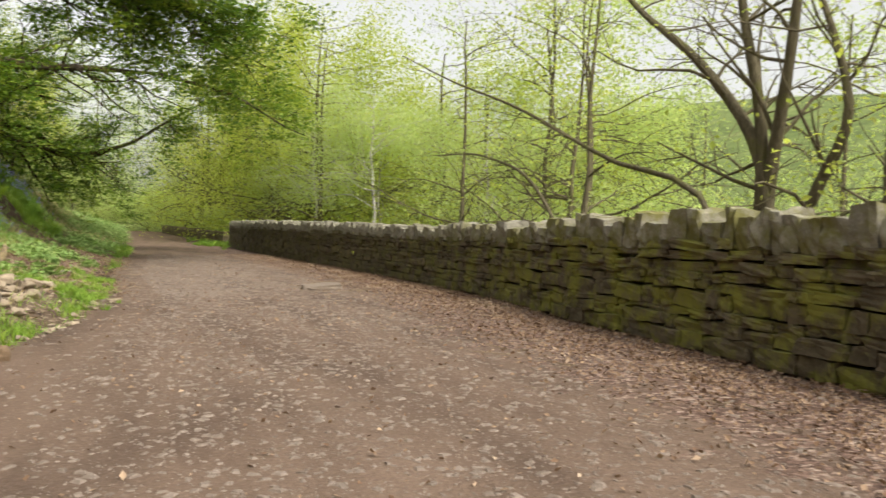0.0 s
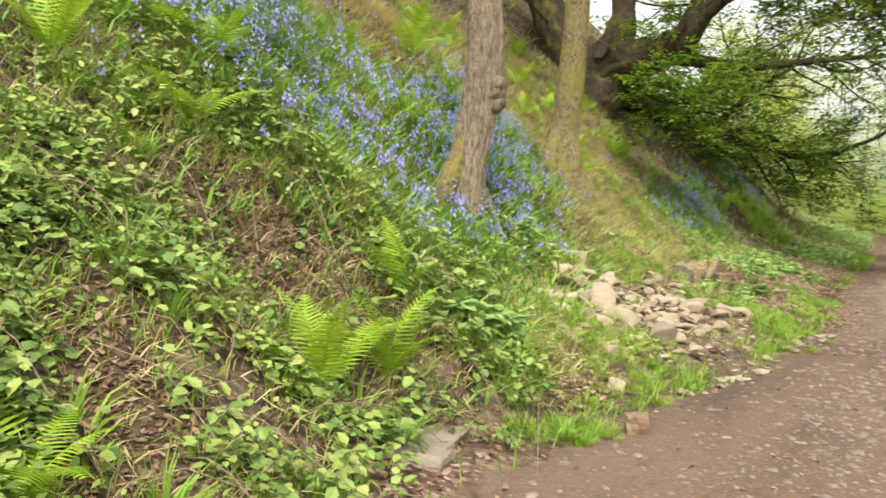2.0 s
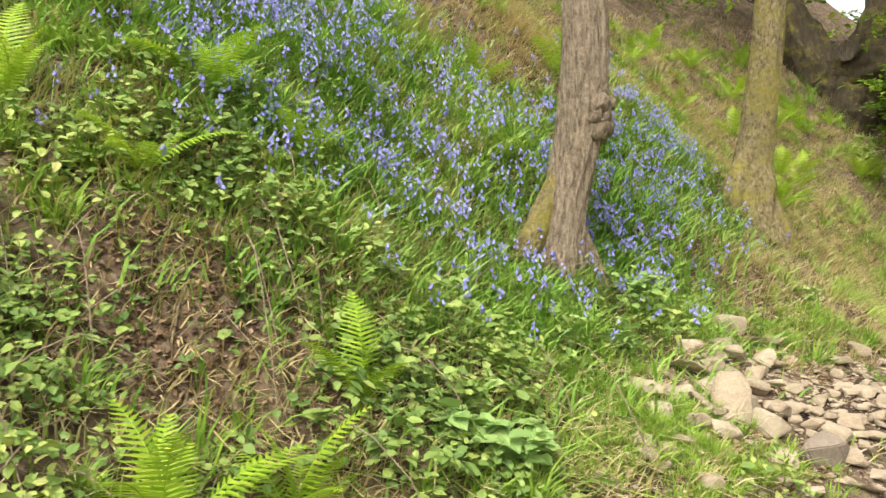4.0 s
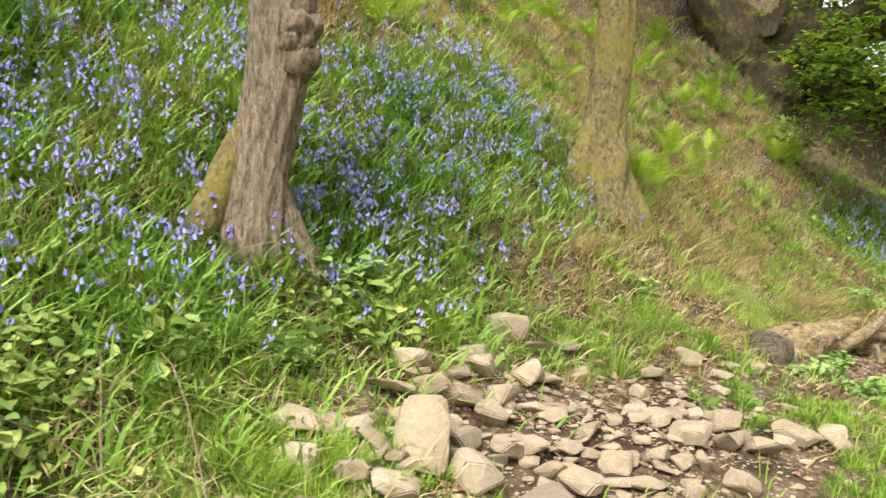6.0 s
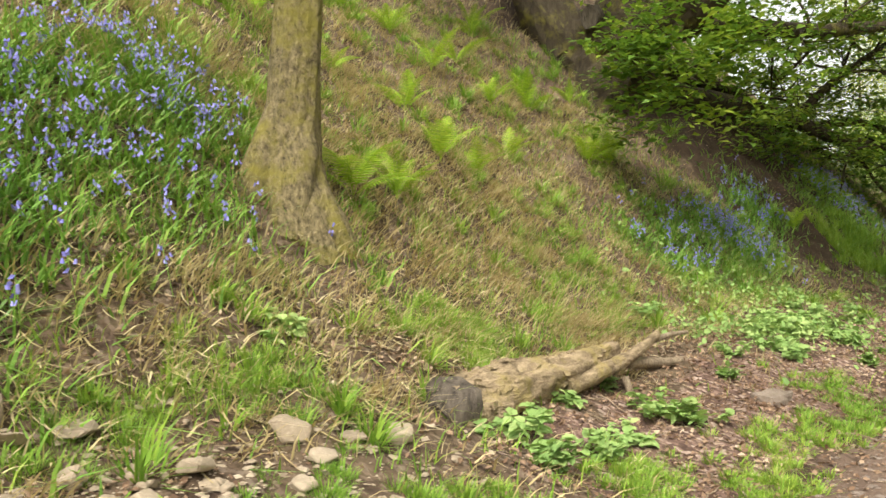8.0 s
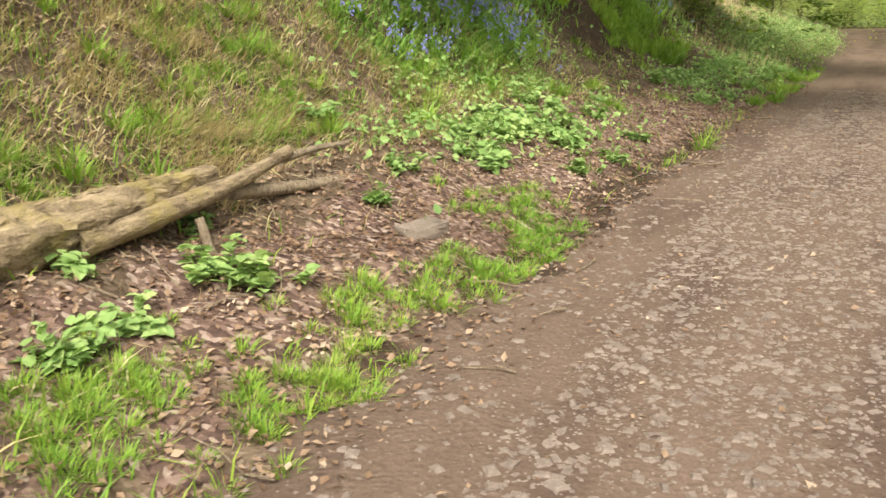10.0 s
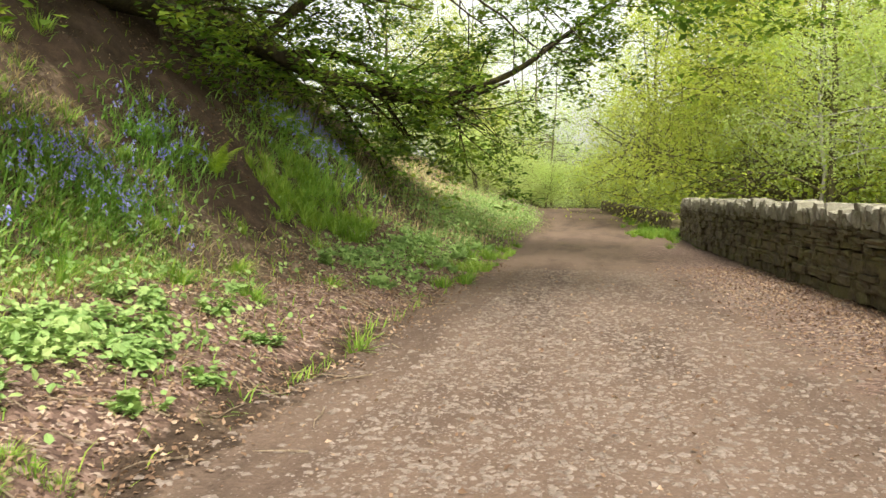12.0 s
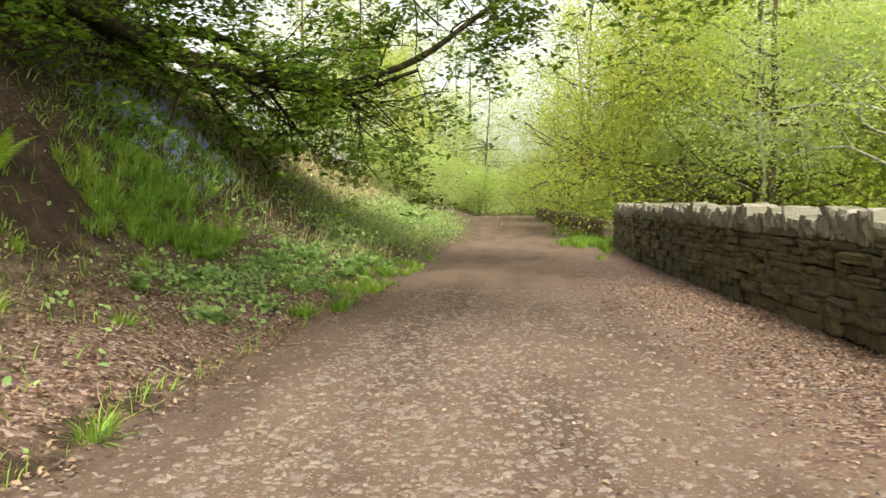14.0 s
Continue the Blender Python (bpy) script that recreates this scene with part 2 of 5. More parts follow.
RISE_K = [0.5, 0.55, 0.85, 0.95, 0.55, 0.37, 0.36, 0.34, 0.21, 0.2, 0.25, 0.23, 0.28, 0.3]
APRON = [0, 0.35, 0.7, 0.6, 0.2, 0, 0, 0, 0, 0, 0, 0, 0, 0]


def edge(y):
    return np.interp(y, EDGE_Y, EDGE_X)


def wall_x(y):
    """The lane face of the wall."""
    return np.interp(y, [-40, 0, 3, 6, 9.5, 13, 16, 19, 22, 28, 34, 39.5], [5.4, 5.5, 5.52, 5.68, 5.98, 6.15, 6.12, 5.9, 5.58, 5.14, 4.9, 4.97])


def wall_top(y):
    """The height of the wall over the lane."""
    return np.interp(y, [-5, 2, 5, 9.5, 15, 22, 39], [1.42, 1.4, 1.34, 1.28, 1.28, 1.3, 1.27])


def lane_z(y):
    """The lane falls slightly on the way."""
    return 0.08 * smoothstep(14, 8, y) - 0.05 * smoothstep(28, 38, y)


def ground_z(x, y):
    x, y = np.asarray(x, dtype=float), np.asarray(y, dtype=float)
    s = edge(y) - x
    toe, k = np.interp(y, TOE_Y, TOE_S), np.interp(y, TOE_Y, RISE_K)
    steep = np.interp(y, [0, 18, 24, 32, 40], [0.88, 0.9, 1.05, 1.0, 0.5])
    flat = np.interp(y, TOE_Y, APRON)
    low = k * np.clip(s - flat, 0, None)
    up = k * (toe - flat) + steep * (s - toe)
    soft = 0.35
    bank = np.where(s > 0, 0.5 * (low + up + np.sqrt((low - up) ** 2 + soft * 0.1)) - 0.5 * math.sqrt(soft * 0.1) * np.clip(1 - s / 0.6, 0, 1), 0)
    bank = np.clip(bank, 0, None)
    cap = np.interp(y, [-30, 30, 45, 70], [14.0, 13.0, 4.0, 3.0])
    bank = np.where(bank > cap, cap + 0.22 * (bank - cap), bank)
    bank = np.minimum(bank, 45 + 0 * bank)
    lane = lane_z(y)
    bank = np.where(s > 0, 0.5 * (bank + lane + np.sqrt((bank - lane) ** 2 + 0.004)) - 0.0316 * np.clip(1 - s / 0.4, 0, 1), lane)
    right = x - np.where(y > 38, 5.5, wall_x(y) + 0.6)
    drop = -np.clip(right, 0, None) * 0.45
    valley = np.maximum(drop, -9.0)
    hill = smoothstep(70, 330, x) * 62 + smoothstep(90, 420, y) * 26 * smoothstep(-40, 60, x)
    return bank + valley + hill


def ground_noise(x, y):
    """Unevenness: strong on the bank, slight on the lane."""
    s = edge(y) - x
    amp = np.where((s < 0) & (x < wall_x(y)), 0.012, 0.06 + 0.05 * smoothstep(2, 5, s))
    amp = np.where(s > 1.2, amp * 1.25, amp)
    n = (np.sin(1.9 * x + 0.7 * np.sin(1.3 * y)) * np.sin(1.5 * y + 0.9 * np.sin(1.1 * x)) + 0.5 * np.sin(4.7 * x + 1.2 * np.sin(3.1 * y)) * np.sin(5.3 * y + 0.8 * x) + 0.35 * np.sin(11.3 * x + 1.9 * np.sin(7.1 * y)) * np.sin(9.7 * y + 1.1 * np.sin(6.3 * x)))
    return amp * n * np.where((x > 60) | (y > 90), 0, 1)


def gz(x, y):
    return ground_z(x, y) + ground_noise(np.asarray(x, dtype=float), np.asarray(y, dtype=float))


# ---- ground, one sheet to the horizon ----
def spaced(parts):
    out = [np.array([parts[0][0]])]
    for a, b, n in parts:
        out.append(np.linspace(a, b, n + 1)[1:])
    return np.concatenate(out)


def ground_material():
    m, n, l, b = shader("lane_and_bank_ground", 0.92, 0.2)
    p = world_pos(n)

    def mask(name):
        a = n.new("ShaderNodeAttribute")
        a.attribute_name = name
        return a.outputs["Fac"]

    fine = noise_tex(n, l, 38, 6, 0.75, p)
    mid = noise_tex(n, l, 5, 5, 0.65, p)
    big = noise_tex(n, l, 0.55, 4, 0.6, p)
    vor = n.new("ShaderNodeTexVoronoi")
    vor.inputs["Scale"].default_value = 34
    l.new(p, vor.inputs["Vector"])
    vcol = n.new("ShaderNodeSeparateColor")
    l.new(vor.outputs["Color"], vcol.inputs[0])
    lane = ramp(n, l, big, [(0.35, (0.076, 0.050, 0.035)), (0.6, (0.176, 0.120, 0.086))])
    lane = mix(n, l, 0.5, lane, ramp(n, l, mid, [(0.3, (0.082, 0.055, 0.038)), (0.7, (0.193, 0.133, 0.095))]))
    grit = ramp(n, l, vcol.outputs[0], [(0.0, (0.069, 0.044, 0.031)), (0.6, (0.137, 0.094, 0.067)), (0.86, (0.19, 0.133, 0.096)), (1.0, (0.30, 0.22, 0.165))])
    lane = mix(n, l, 0.5, lane, grit)
    bands = noise_tex(n, l, 1.3, 4, 0.6, p, (1.0, 0.22, 1.0))
    lane = mix(n, l, 0.62, lane, ramp(n, l, bands, [(0.36, (0.036, 0.023, 0.016)), (0.5, (0.140, 0.095, 0.066)), (0.7, (0.201, 0.139, 0.100))]))
    lane = mix(n, l, 0.35, lane, ramp(n, l, fine, [(0.3, (0.050, 0.032, 0.022)), (0.7, (0.219, 0.152, 0.110))]))
    flakes = n.new("ShaderNodeTexVoronoi")
    flakes.inputs["Scale"].default_value = 24
    mp = n.new("ShaderNodeMapping")
    mp.inputs["Scale"].default_value, mp.inputs["Rotation"].default_value = (1.0, 1.6, 1.0), (0, 0, 0.6)
    l.new(p, mp.inputs[0])
    l.new(mp.outputs[0], flakes.inputs["Vector"])
    fc = n.new("ShaderNodeSeparateColor")
    l.new(flakes.outputs["Color"], fc.inputs[0])
    litter = ramp(n, l, fc.outputs[1], [(0.0, (0.06, 0.036, 0.027)), (0.5, (0.125, 0.078, 0.057)), (0.8, (0.20, 0.13, 0.098)), (1.0, (0.36, 0.28, 0.22))])
    turf = ramp(n, l, mid, [(0.32, (0.022, 0.016, 0.009)), (0.5, (0.075, 0.056, 0.028)), (0.68, (0.19, 0.145, 0.085))])
    turf = mix(n, l, 0.35, turf, litter)
    # Bare brown earth, darkened further by canopy shade put into the colour.
    shaded_soil = ramp(n, l, mix(n, l, 0.5, fine, mid), [(0.3, (0.014, 0.009, 0.006)), (0.5, (0.05, 0.032, 0.02)), (0.7, (0.11, 0.073, 0.045))])
    far = ramp(n, l, noise_tex(n, l, 0.12, 6, 0.7, p), [(0.3, (0.07, 0.10, 0.03)), (0.5, (0.13, 0.17, 0.05)), (0.7, (0.2, 0.23, 0.08))])
    wob = n.new("ShaderNodeMath")
    wob.operation = "MULTIPLY_ADD"
    l.new(noise_tex(n, l, 2.4, 5, 0.7, p), wob.inputs[0])
    wob.inputs[1].default_value, wob.inputs[2].default_value = 2.0, -1.0

    def rough_mask(name):
        add = n.new("ShaderNodeMath")
        l.new(mask(name), add.inputs[0])
        l.new(wob.outputs[0], add.inputs[1])
        return ramp(n, l, add.outputs[0], [(0.4, (0, 0, 0)), (0.6, (1, 1, 1))])

    col = mix(n, l, rough_mask("lane"), turf, lane)
    col = mix(n, l, rough_mask("litter"), col, litter)
    col = mix(n, l, rough_mask("shaded_soil"), col, shaded_soil)
    col = mix(n, l, rough_mask("far"), col, far)
    l.new(col, b.inputs["Base Color"])
    bump(n, l, b, mix(n, l, 0.5, fine, vor.outputs["Distance"]), 0.7, 0.02)
    return m


def build_ground():
    xs = spaced([(-420, -60, 12), (-60, -14, 16), (-14, -9, 20), (-9, 7.2, 150), (7.2, 14, 24), (14, 60, 24), (60, 500, 30)])
    ys = spaced([(-320, -40, 8), (-40, -8, 20), (-8, 34, 300), (34, 60, 60), (60, 120, 24), (120, 620, 24)])
    gx, gy = np.meshgrid(xs, ys, indexing="ij")
    h = gz(gx, gy)
    soup = Soup()
    nx, ny = len(xs), len(ys)
    i, j = np.meshgrid(np.arange(nx - 1), np.arange(ny - 1), indexing="ij")
    a = (i * ny + j).ravel()
    soup.add(np.stack([gx, gy, h], -1), np.stack([a, a + ny, a + ny + 1, a + 1], 1))
    me = soup.mesh("ground", ground_material(), True)
    x, y = gx.ravel(), gy.ravel()
    s = edge(y) - x
    right = wall_x(y) - x
    lane = smoothstep(0.35, -0.15, s) * smoothstep(-0.5, 0.2, right)
    reach = np.interp(y, [-5, 4, 14], [3.6, 3.2, 2.8])
    litter = np.clip((reach - right) / (reach - 0.4), 0, 1) ** 0.8 * smoothstep(-0.6, 0.2, right) * smoothstep(40, 30, y)
    litter = np.maximum(litter, 0.75 * smoothstep(-0.2, 0.4, s) * smoothstep(2.2, 1.2, s) * smoothstep(8.5, 10.5, y) * smoothstep(30, 24, y))
    litter = np.maximum(litter, 0.6 * smoothstep(-0.1, 0.3, s) * smoothstep(1.2, 0.6, s) * smoothstep(3.2, 2.2, y))
    # Bare slope below the old tree, painted with its deep shade.
    shaded_soil = 0.95 * smoothstep(2.2, 3.0, s) * smoothstep(10, 8.0, s) * smoothstep(20.5, 22.5, y + 0.3 * (s - 3)) * smoothstep(31, 28, y)
    shaded_soil = np.maximum(shaded_soil, 0.62 * np.exp(-((x + 1.7) ** 2 / 0.35 + (y - 7.2) ** 2 / 2.2)))
    shaded_soil = np.maximum(shaded_soil, 0.7 * np.exp(-((x + 0.55) ** 2 / 0.12 + (y - 16) ** 2 / 40)))
    far = np.maximum(smoothstep(45, 80, x), smoothstep(70, 110, y))
    for name, val in (("lane", lane), ("litter", litter), ("shaded_soil", shaded_soil), ("far", far)):
        at = me.attributes.new(name, "FLOAT", "POINT")
        at.data.foreach_set("value", val.astype(np.float32))
    return tagged(new("ground", me), "brown gravel lane below a grassy wooded bank", "ground", kind="structure")


build_ground()


# ---- trees ----
LEAF_V = np.array([[0, 0, 0], [0.42, 0.32, 0.05], [1.0, 0, -0.12], [0.42, -0.32, 0.05]])


def scatter_leaves(soup, rng, centres, spread, size, flat=0.5):
    """Diamond leaves, folded along the rib, round the given places."""
    n = len(centres)
    pos = centres + rng.normal(0, 1, (n, 3)) * spread
    nz = rng.normal(0, 1, (n, 3)) * flat
    nz[:, 2] += 1
    nz /= np.linalg.norm(nz, axis=1)[:, None]
    u = rng.normal(0, 1, (n, 3))
    u -= nz * (u * nz).sum(1)[:, None]
    u /= np.linalg.norm(u, axis=1)[:, None]
    w = np.cross(nz, u)
    sc = size * rng.uniform(0.6, 1.35, n)
    v = pos[:, None] + sc[:, None, None] * (LEAF_V[None, :, 0:1] * u[:, None] + LEAF_V[None, :, 1:2] * w[:, None] + LEAF_V[None, :, 2:3] * nz[:, None])
    a = np.arange(n)[:, None] * 4
    soup.add(v.reshape(-1, 3), a + np.array([0, 1, 2, 3]))


def grow(wood, tips, rng, p, d, length, r, depth, droop=0.0, sides=7, spread=0.7, kids=4, wander=0.16):
    """One branch and its side shoots; leaf places are noted in tips."""
    n = max(4, int(length / 0.45))
    pts, q, v = [np.array(p, dtype=float)], np.array(p, dtype=float), np.array(d, dtype=float)
    v /= np.linalg.norm(v)
    for k in range(n):
        v = v + rng.normal(0, wander, 3) + np.array([0, 0, -droop])
        v /= np.linalg.norm(v)
        q = q + v * length / n
        pts.append(q.copy())
    pts = np.array(pts)
    tube(wood, pts, np.linspace(r, r * (0.3 if depth else 0.2), n + 1), max(4, sides), cap=False)
    if depth == 0:
        for k in range(1, n + 1):
            tips.append(pts[k])
        return
    if depth == 1:
        for k in range(n // 2, n + 1):
            tips.append(pts[k])
    for c in range(kids):
        k = rng.uniform(0.3, 1.0) * n
        i = min(int(k), n - 1)
        base = pts[i] + (pts[i + 1] - pts[i]) * (k - i)
        side = rng.normal(0, 1, 3)
        along = pts[i + 1] - pts[i]
        along /= np.linalg.norm(along)
        side -= along * (side @ along)
        side /= np.linalg.norm(side)
        grow(wood, tips, rng, base, along * (1 - spread * 0.5) + side * spread + np.array([0, 0, 0.12]), length * rng.uniform(0.42, 0.7), r * (1 - 0.6 * k / n) * 0.6, depth - 1, droop, sides - 2, spread, kids, wander)


def make_tree(name, seed, height, trunk_r, leaves, leaf_size, bark, leaf, label, first=0.25, limbs=10, lean=(0, 0), droop=0.02, stems=1, spread=0.45):
    """A whole tree at the origin: one trunk mesh with its limbs, one crown of leaves."""
    rng = np.random.default_rng(seed)
    wood, crown, tips = Soup(), Soup(), []
    for s in range(stems):
        ang = rng.uniform(0, 6.28)
        out = 0.0 if stems == 1 else 0.22
        n = 12
        t = np.linspace(0, 1, n)
        wob = np.cumsum(rng.normal(0, height * 0.006, (n, 2)), axis=0)
        line = np.stack([lean[0] * t * height + out * np.cos(ang) * t * height + wob[:, 0], lean[1] * t * height + out * np.sin(ang) * t * height + wob[:, 1], t * height * rng.uniform(0.85, 1.0) - 0.3], 1)
        rad = trunk_r * (1 - 0.85 * t) * (1 + 0.6 * np.exp(-t * 14))
        tube(wood, line, rad, 9, True, 0.06, rng)
        for k in range(limbs):
            f = rng.uniform(first, 0.97)
            i = min(int(f * (n - 1)), n - 2)
            base = line[i] + (line[i + 1] - line[i]) * (f * (n - 1) - i)
            a = rng.uniform(0, 6.28)
            grow(wood, tips, rng, base, (np.cos(a), np.sin(a), rng.uniform(0.1, 0.7)), height * (0.42 - 0.25 * f) * rng.uniform(0.7, 1.2), trunk_r * (1 - 0.8 * f) * 0.5, 2, droop, 6, 0.75, 4)
    tips = np.array(tips)
    pick = tips[rng.integers(0, len(tips), leaves)]
    scatter_leaves(crown, rng, pick, spread, leaf_size)
    root = empty(name, pose(0, 0, 0))
    tagged(root, label, "tree")
    part("trunk", wood.mesh("trunk", bark, True), root)
    part("crown", crown.mesh("crown", leaf), root)
    return root


def plant(tree, places, group):
    """Sets the tree at the first place (x, y, turn, size) and copies at the rest."""
    for k, (x, y, turn, size) in enumerate(places):
        m = pose(x, y, float(gz(x, y)) - 0.05, 0, 0, turn)
        ob = tree if k == 0 else copy_thing(tree, m)
        ob.matrix_basis = m
        ob.scale = (size, size, size)
        tagged(ob, group=group)


wood_a = make_tree("ash_tree", 11, 16, 0.19, 15000, 0.16, M_BARK_GREY, M_LEAF_PALE, "tall ash tree with pale yellow-green spring leaves", 0.08, 26)
wood_b = make_tree("beech_tree", 12, 15, 0.16, 16000, 0.15, M_BARK_GREY, M_LEAF_HAZY, "slender beech tree with fresh light green leaves", 0.05, 28, droop=0.05)
wood_c = make_tree("sycamore_tree", 13, 18, 0.24, 14000, 0.18, M_BARK_GREY, M_LEAF_PALE, "broad sycamore tree in full yellow-green spring leaf", 0.06, 26)
birch = make_tree("birch_tree", 14, 13, 0.13, 15000, 0.10, M_BIRCH, M_LEAF_HAZY, "slim white birch tree with a thin airy crown", 0.22, 14, droop=0.06)
bare = make_tree("budding_tree", 15, 11, 0.11, 900, 0.09, M_BARK_GREY, M_LEAF_PALE, "thin bare tree with only a few new leaves", 0.15, 14, spread=0.3)

rng_w = np.random.default_rng(5)


def belt(n, x0, x1, y0, y1, s0, s1, gap):
    out = []
    tries = 0
    while len(out) < n and tries < 4000:
        tries += 1
        x, y = rng_w.uniform(x0, x1), rng_w.uniform(y0, y1)
        if all((x - q[0]) ** 2 + (y - q[1]) ** 2 > gap * gap for q in out):
            out.append((x, y, rng_w.uniform(0, 360), rng_w.uniform(s0, s1)))
    return out


shrub = make_tree("hazel_shrub", 16, 5.5, 0.07, 16000, 0.11, M_BARK_GREY, M_LEAF_HAZY, "leafy hazel shrub in fresh light green leaf", 0.05, 9, stems=4)
plant(wood_a, [(8.6, 47, 30, 1.0), (7.6, 56, 200, 0.95), (10.5, 42, 120, 0.95), (6.6, 66, 80, 1.0)] + belt(9, 11, 19, 41, 64, 0.85, 1.15, 4.2) + belt(4, -10, -5, 52, 80, 0.6, 0.8, 5), "woodland beyond the wall")
plant(wood_b, belt(8, 14.5, 27, 18, 40, 0.9, 1.25, 4.0) + belt(4, 12, 22, 41, 60, 0.9, 1.2, 4) + belt(8, -9, 12, 84, 104, 0.8, 1.2, 4), "woodland beyond the wall")
plant(wood_c, belt(7, 16, 34, 30, 75, 0.9, 1.3, 5.0) + belt(4, 5.8, 12, 56, 90, 0.7, 1.0, 6), "woodland beyond the wall")
plant(shrub, belt(9, 11, 18, 39, 62, 0.8, 1.2, 2.6) + belt(5, 6.0, 8.0, 44, 75, 0.5, 0.8, 3) + belt(6, -6, -2.6, 44, 66, 0.5, 0.9, 3) + belt(6, -6, 7, 80, 90, 0.7, 1.0, 2.5) + belt(4, 13, 20, 10, 22, 0.8, 1.1, 3), "shrubs beyond the wall")
plant(birch, [(11.5, 36.0, 220, 1.0), (15.5, 30, 10, 1.0), (9.8, 42, 200, 0.9), (13.2, 40, 130, 1.05)], "birches beyond the wall")
plant(bare, [(10.5, 13.5, 0, 1.0), (12.5, 16, 120, 1.05), (9.8, 19, 220, 0.9), (14, 11, 70, 1.1), (12, 6, 300, 0.9)], "budding trees beyond the wall")


def trunk_tree(name, line, radii, bark, label, burrs=(), sides=20, seed=1):
    """The lower trunk of a near tree with flared roots and burrs; line runs up from the ground."""
    rng = np.random.default_rng(seed)
    root = tagged(empty(name, pose(*line[0])), label, "tree")
    soup = Soup()
    o = np.array(line[0])
    pts = curve_through(np.array(line) - o, 90)
    s = np.concatenate([[0], np.cumsum(np.linalg.norm(np.diff(np.array(line), axis=0), axis=1))])
    r = np.interp(np.linspace(0, 1, 90), s / s[-1], radii)
    tube(soup, pts, r, sides, True, 0.012, rng, 0.045)
    ang = np.tile(np.arange(sides) * 2 * np.pi / sides, 90)
    low = np.repeat(np.clip(pts[:, 2] - 0.42, 0, None), sides)
    flare = 1 + (0.2 * np.exp(-low / 0.2) + 0.16 * np.exp(-low / 0.5)) * (0.35 + 0.65 * np.cos(1.5 * ang + seed) ** 2 + 0.25 * np.sin(4 * ang + 2 * seed))
    mid_line = np.repeat(pts, sides, axis=0)
    soup.v[0] = mid_line + (soup.v[0].reshape(-1, 3) - mid_line) * flare[:, None]
    part("trunk", soup.mesh("trunk", bark, True), root)
    for k, (h, ang, size) in enumerate(burrs):
        i = int(np.argmin(abs(pts[:, 2] - h)))
        bs = Soup()
        d = np.array([math.cos(ang), math.sin(ang), 0.25])
        c = pts[i] + d * r[i] * 0.75
        knob = [c + d * size * f for f in (-0.5, 0.0, 0.5, 0.85, 1.0)]
        tube(bs, knob, [size * 0.9, size * 0.95, size * 0.7, size * 0.45, size * 0.12], 10, True, 0.12, rng)
        part("burr", bs.mesh("burr", bark, True), root, "dark knotted burr on the trunk")
    return root, pts + o, r


def buttress(root, base, line, radii, bark, seed, name="root"):
    """A surface root that runs from the trunk into the ground."""
    rng = np.random.default_rng(seed)
    soup = Soup()
    tube(soup, curve_through(np.array(line) - np.array(base), 14), np.interp(np.linspace(0, 1, 14), np.linspace(0, 1, len(radii)), radii), 10, True, 0.05, rng)
    part(name, soup.mesh(name, bark, True), root, "mossy buttress root")


# the ridged tree with the burr
t1z = float(gz(-3.55, 5.6))
line1 = [(-3.58, 5.46, t1z - 0.5), (-3.56, 5.50, t1z - 0.05), (-3.52, 5.53, t1z + 0.4), (-3.45, 5.60, t1z + 0.9), (-3.40, 5.62, t1z + 1.3), (-3.40, 5.58, t1z + 2.3), (-3.5, 5.50, t1z + 4.2), (-3.6, 5.40, t1z + 7.5)]
oak, pts1, r1 = trunk_tree("oak_tree", line1, [0.23, 0.19, 0.17, 0.172, 0.185, 0.17, 0.15, 0.11], M_BARK, "rugged brown oak trunk with a knotted burr on the bank",
                           [(1.72, -0.1, 0.12), (1.66, 0.5, 0.12), (1.48, 0.45, 0.14), (1.58, -0.25, 0.1), (1.6, 0.2, 0.12)], 56, 3)
buttress(oak, line1[0], [(-3.52, 5.47, t1z + 0.75), (-3.58, 5.37, t1z + 0.4), (-3.67, 5.26, t1z + 0.08), (-3.8, 5.12, t1z - 0.1), (-3.95, 4.98, t1z - 0.3)], [0.05, 0.1, 0.12, 0.1, 0.06], M_BARK_MOSS, 5)
buttress(oak, line1[0], [(-3.5, 5.60, t1z + 0.3), (-3.4, 5.72, t1z + 0.0), (-3.28, 5.85, t1z - 0.28)], [0.11, 0.1, 0.05], M_BARK, 6)
# the mossy tree
t2z = float(gz(-4.1, 10.0))
line2 = [(-4.00, 10.05, t2z - 0.55), (-4.09, 10.0, t2z - 0.05), (-4.13, 10.0, t2z + 0.35), (-4.07, 10.0, t2z + 1.0), (-3.98, 10.02, t2z + 2.0), (-3.90, 10.05, t2z + 4.0), (-3.80, 10.1, t2z + 7.5)]
mossy, pts2, r2 = trunk_tree("mossy_tree", line2, [0.36, 0.29, 0.235, 0.2, 0.185, 0.165, 0.12], M_BARK_MOSS, "slim tree trunk covered in yellow-green moss", [], 48, 4)
buttress(mossy, line2[0], [(-4.11, 9.95, t2z + 1.0), (-4.19, 9.85, t2z + 0.55), (-4.28, 9.73, t2z + 0.1), (-4.37, 9.6, t2z - 0.4)], [0.08, 0.14, 0.19, 0.19], M_BARK_MOSS, 7)
buttress(mossy, line2[0], [(-4.02, 10.0, t2z + 0.8), (-3.95, 9.92, t2z + 0.3), (-3.88, 9.8, float(gz(-3.88, 9.8)) + 0.02), (-3.82, 9.7, float(gz(-3.82, 9.7)) - 0.1)], [0.09, 0.15, 0.13, 0.06], M_BARK_MOSS, 8)


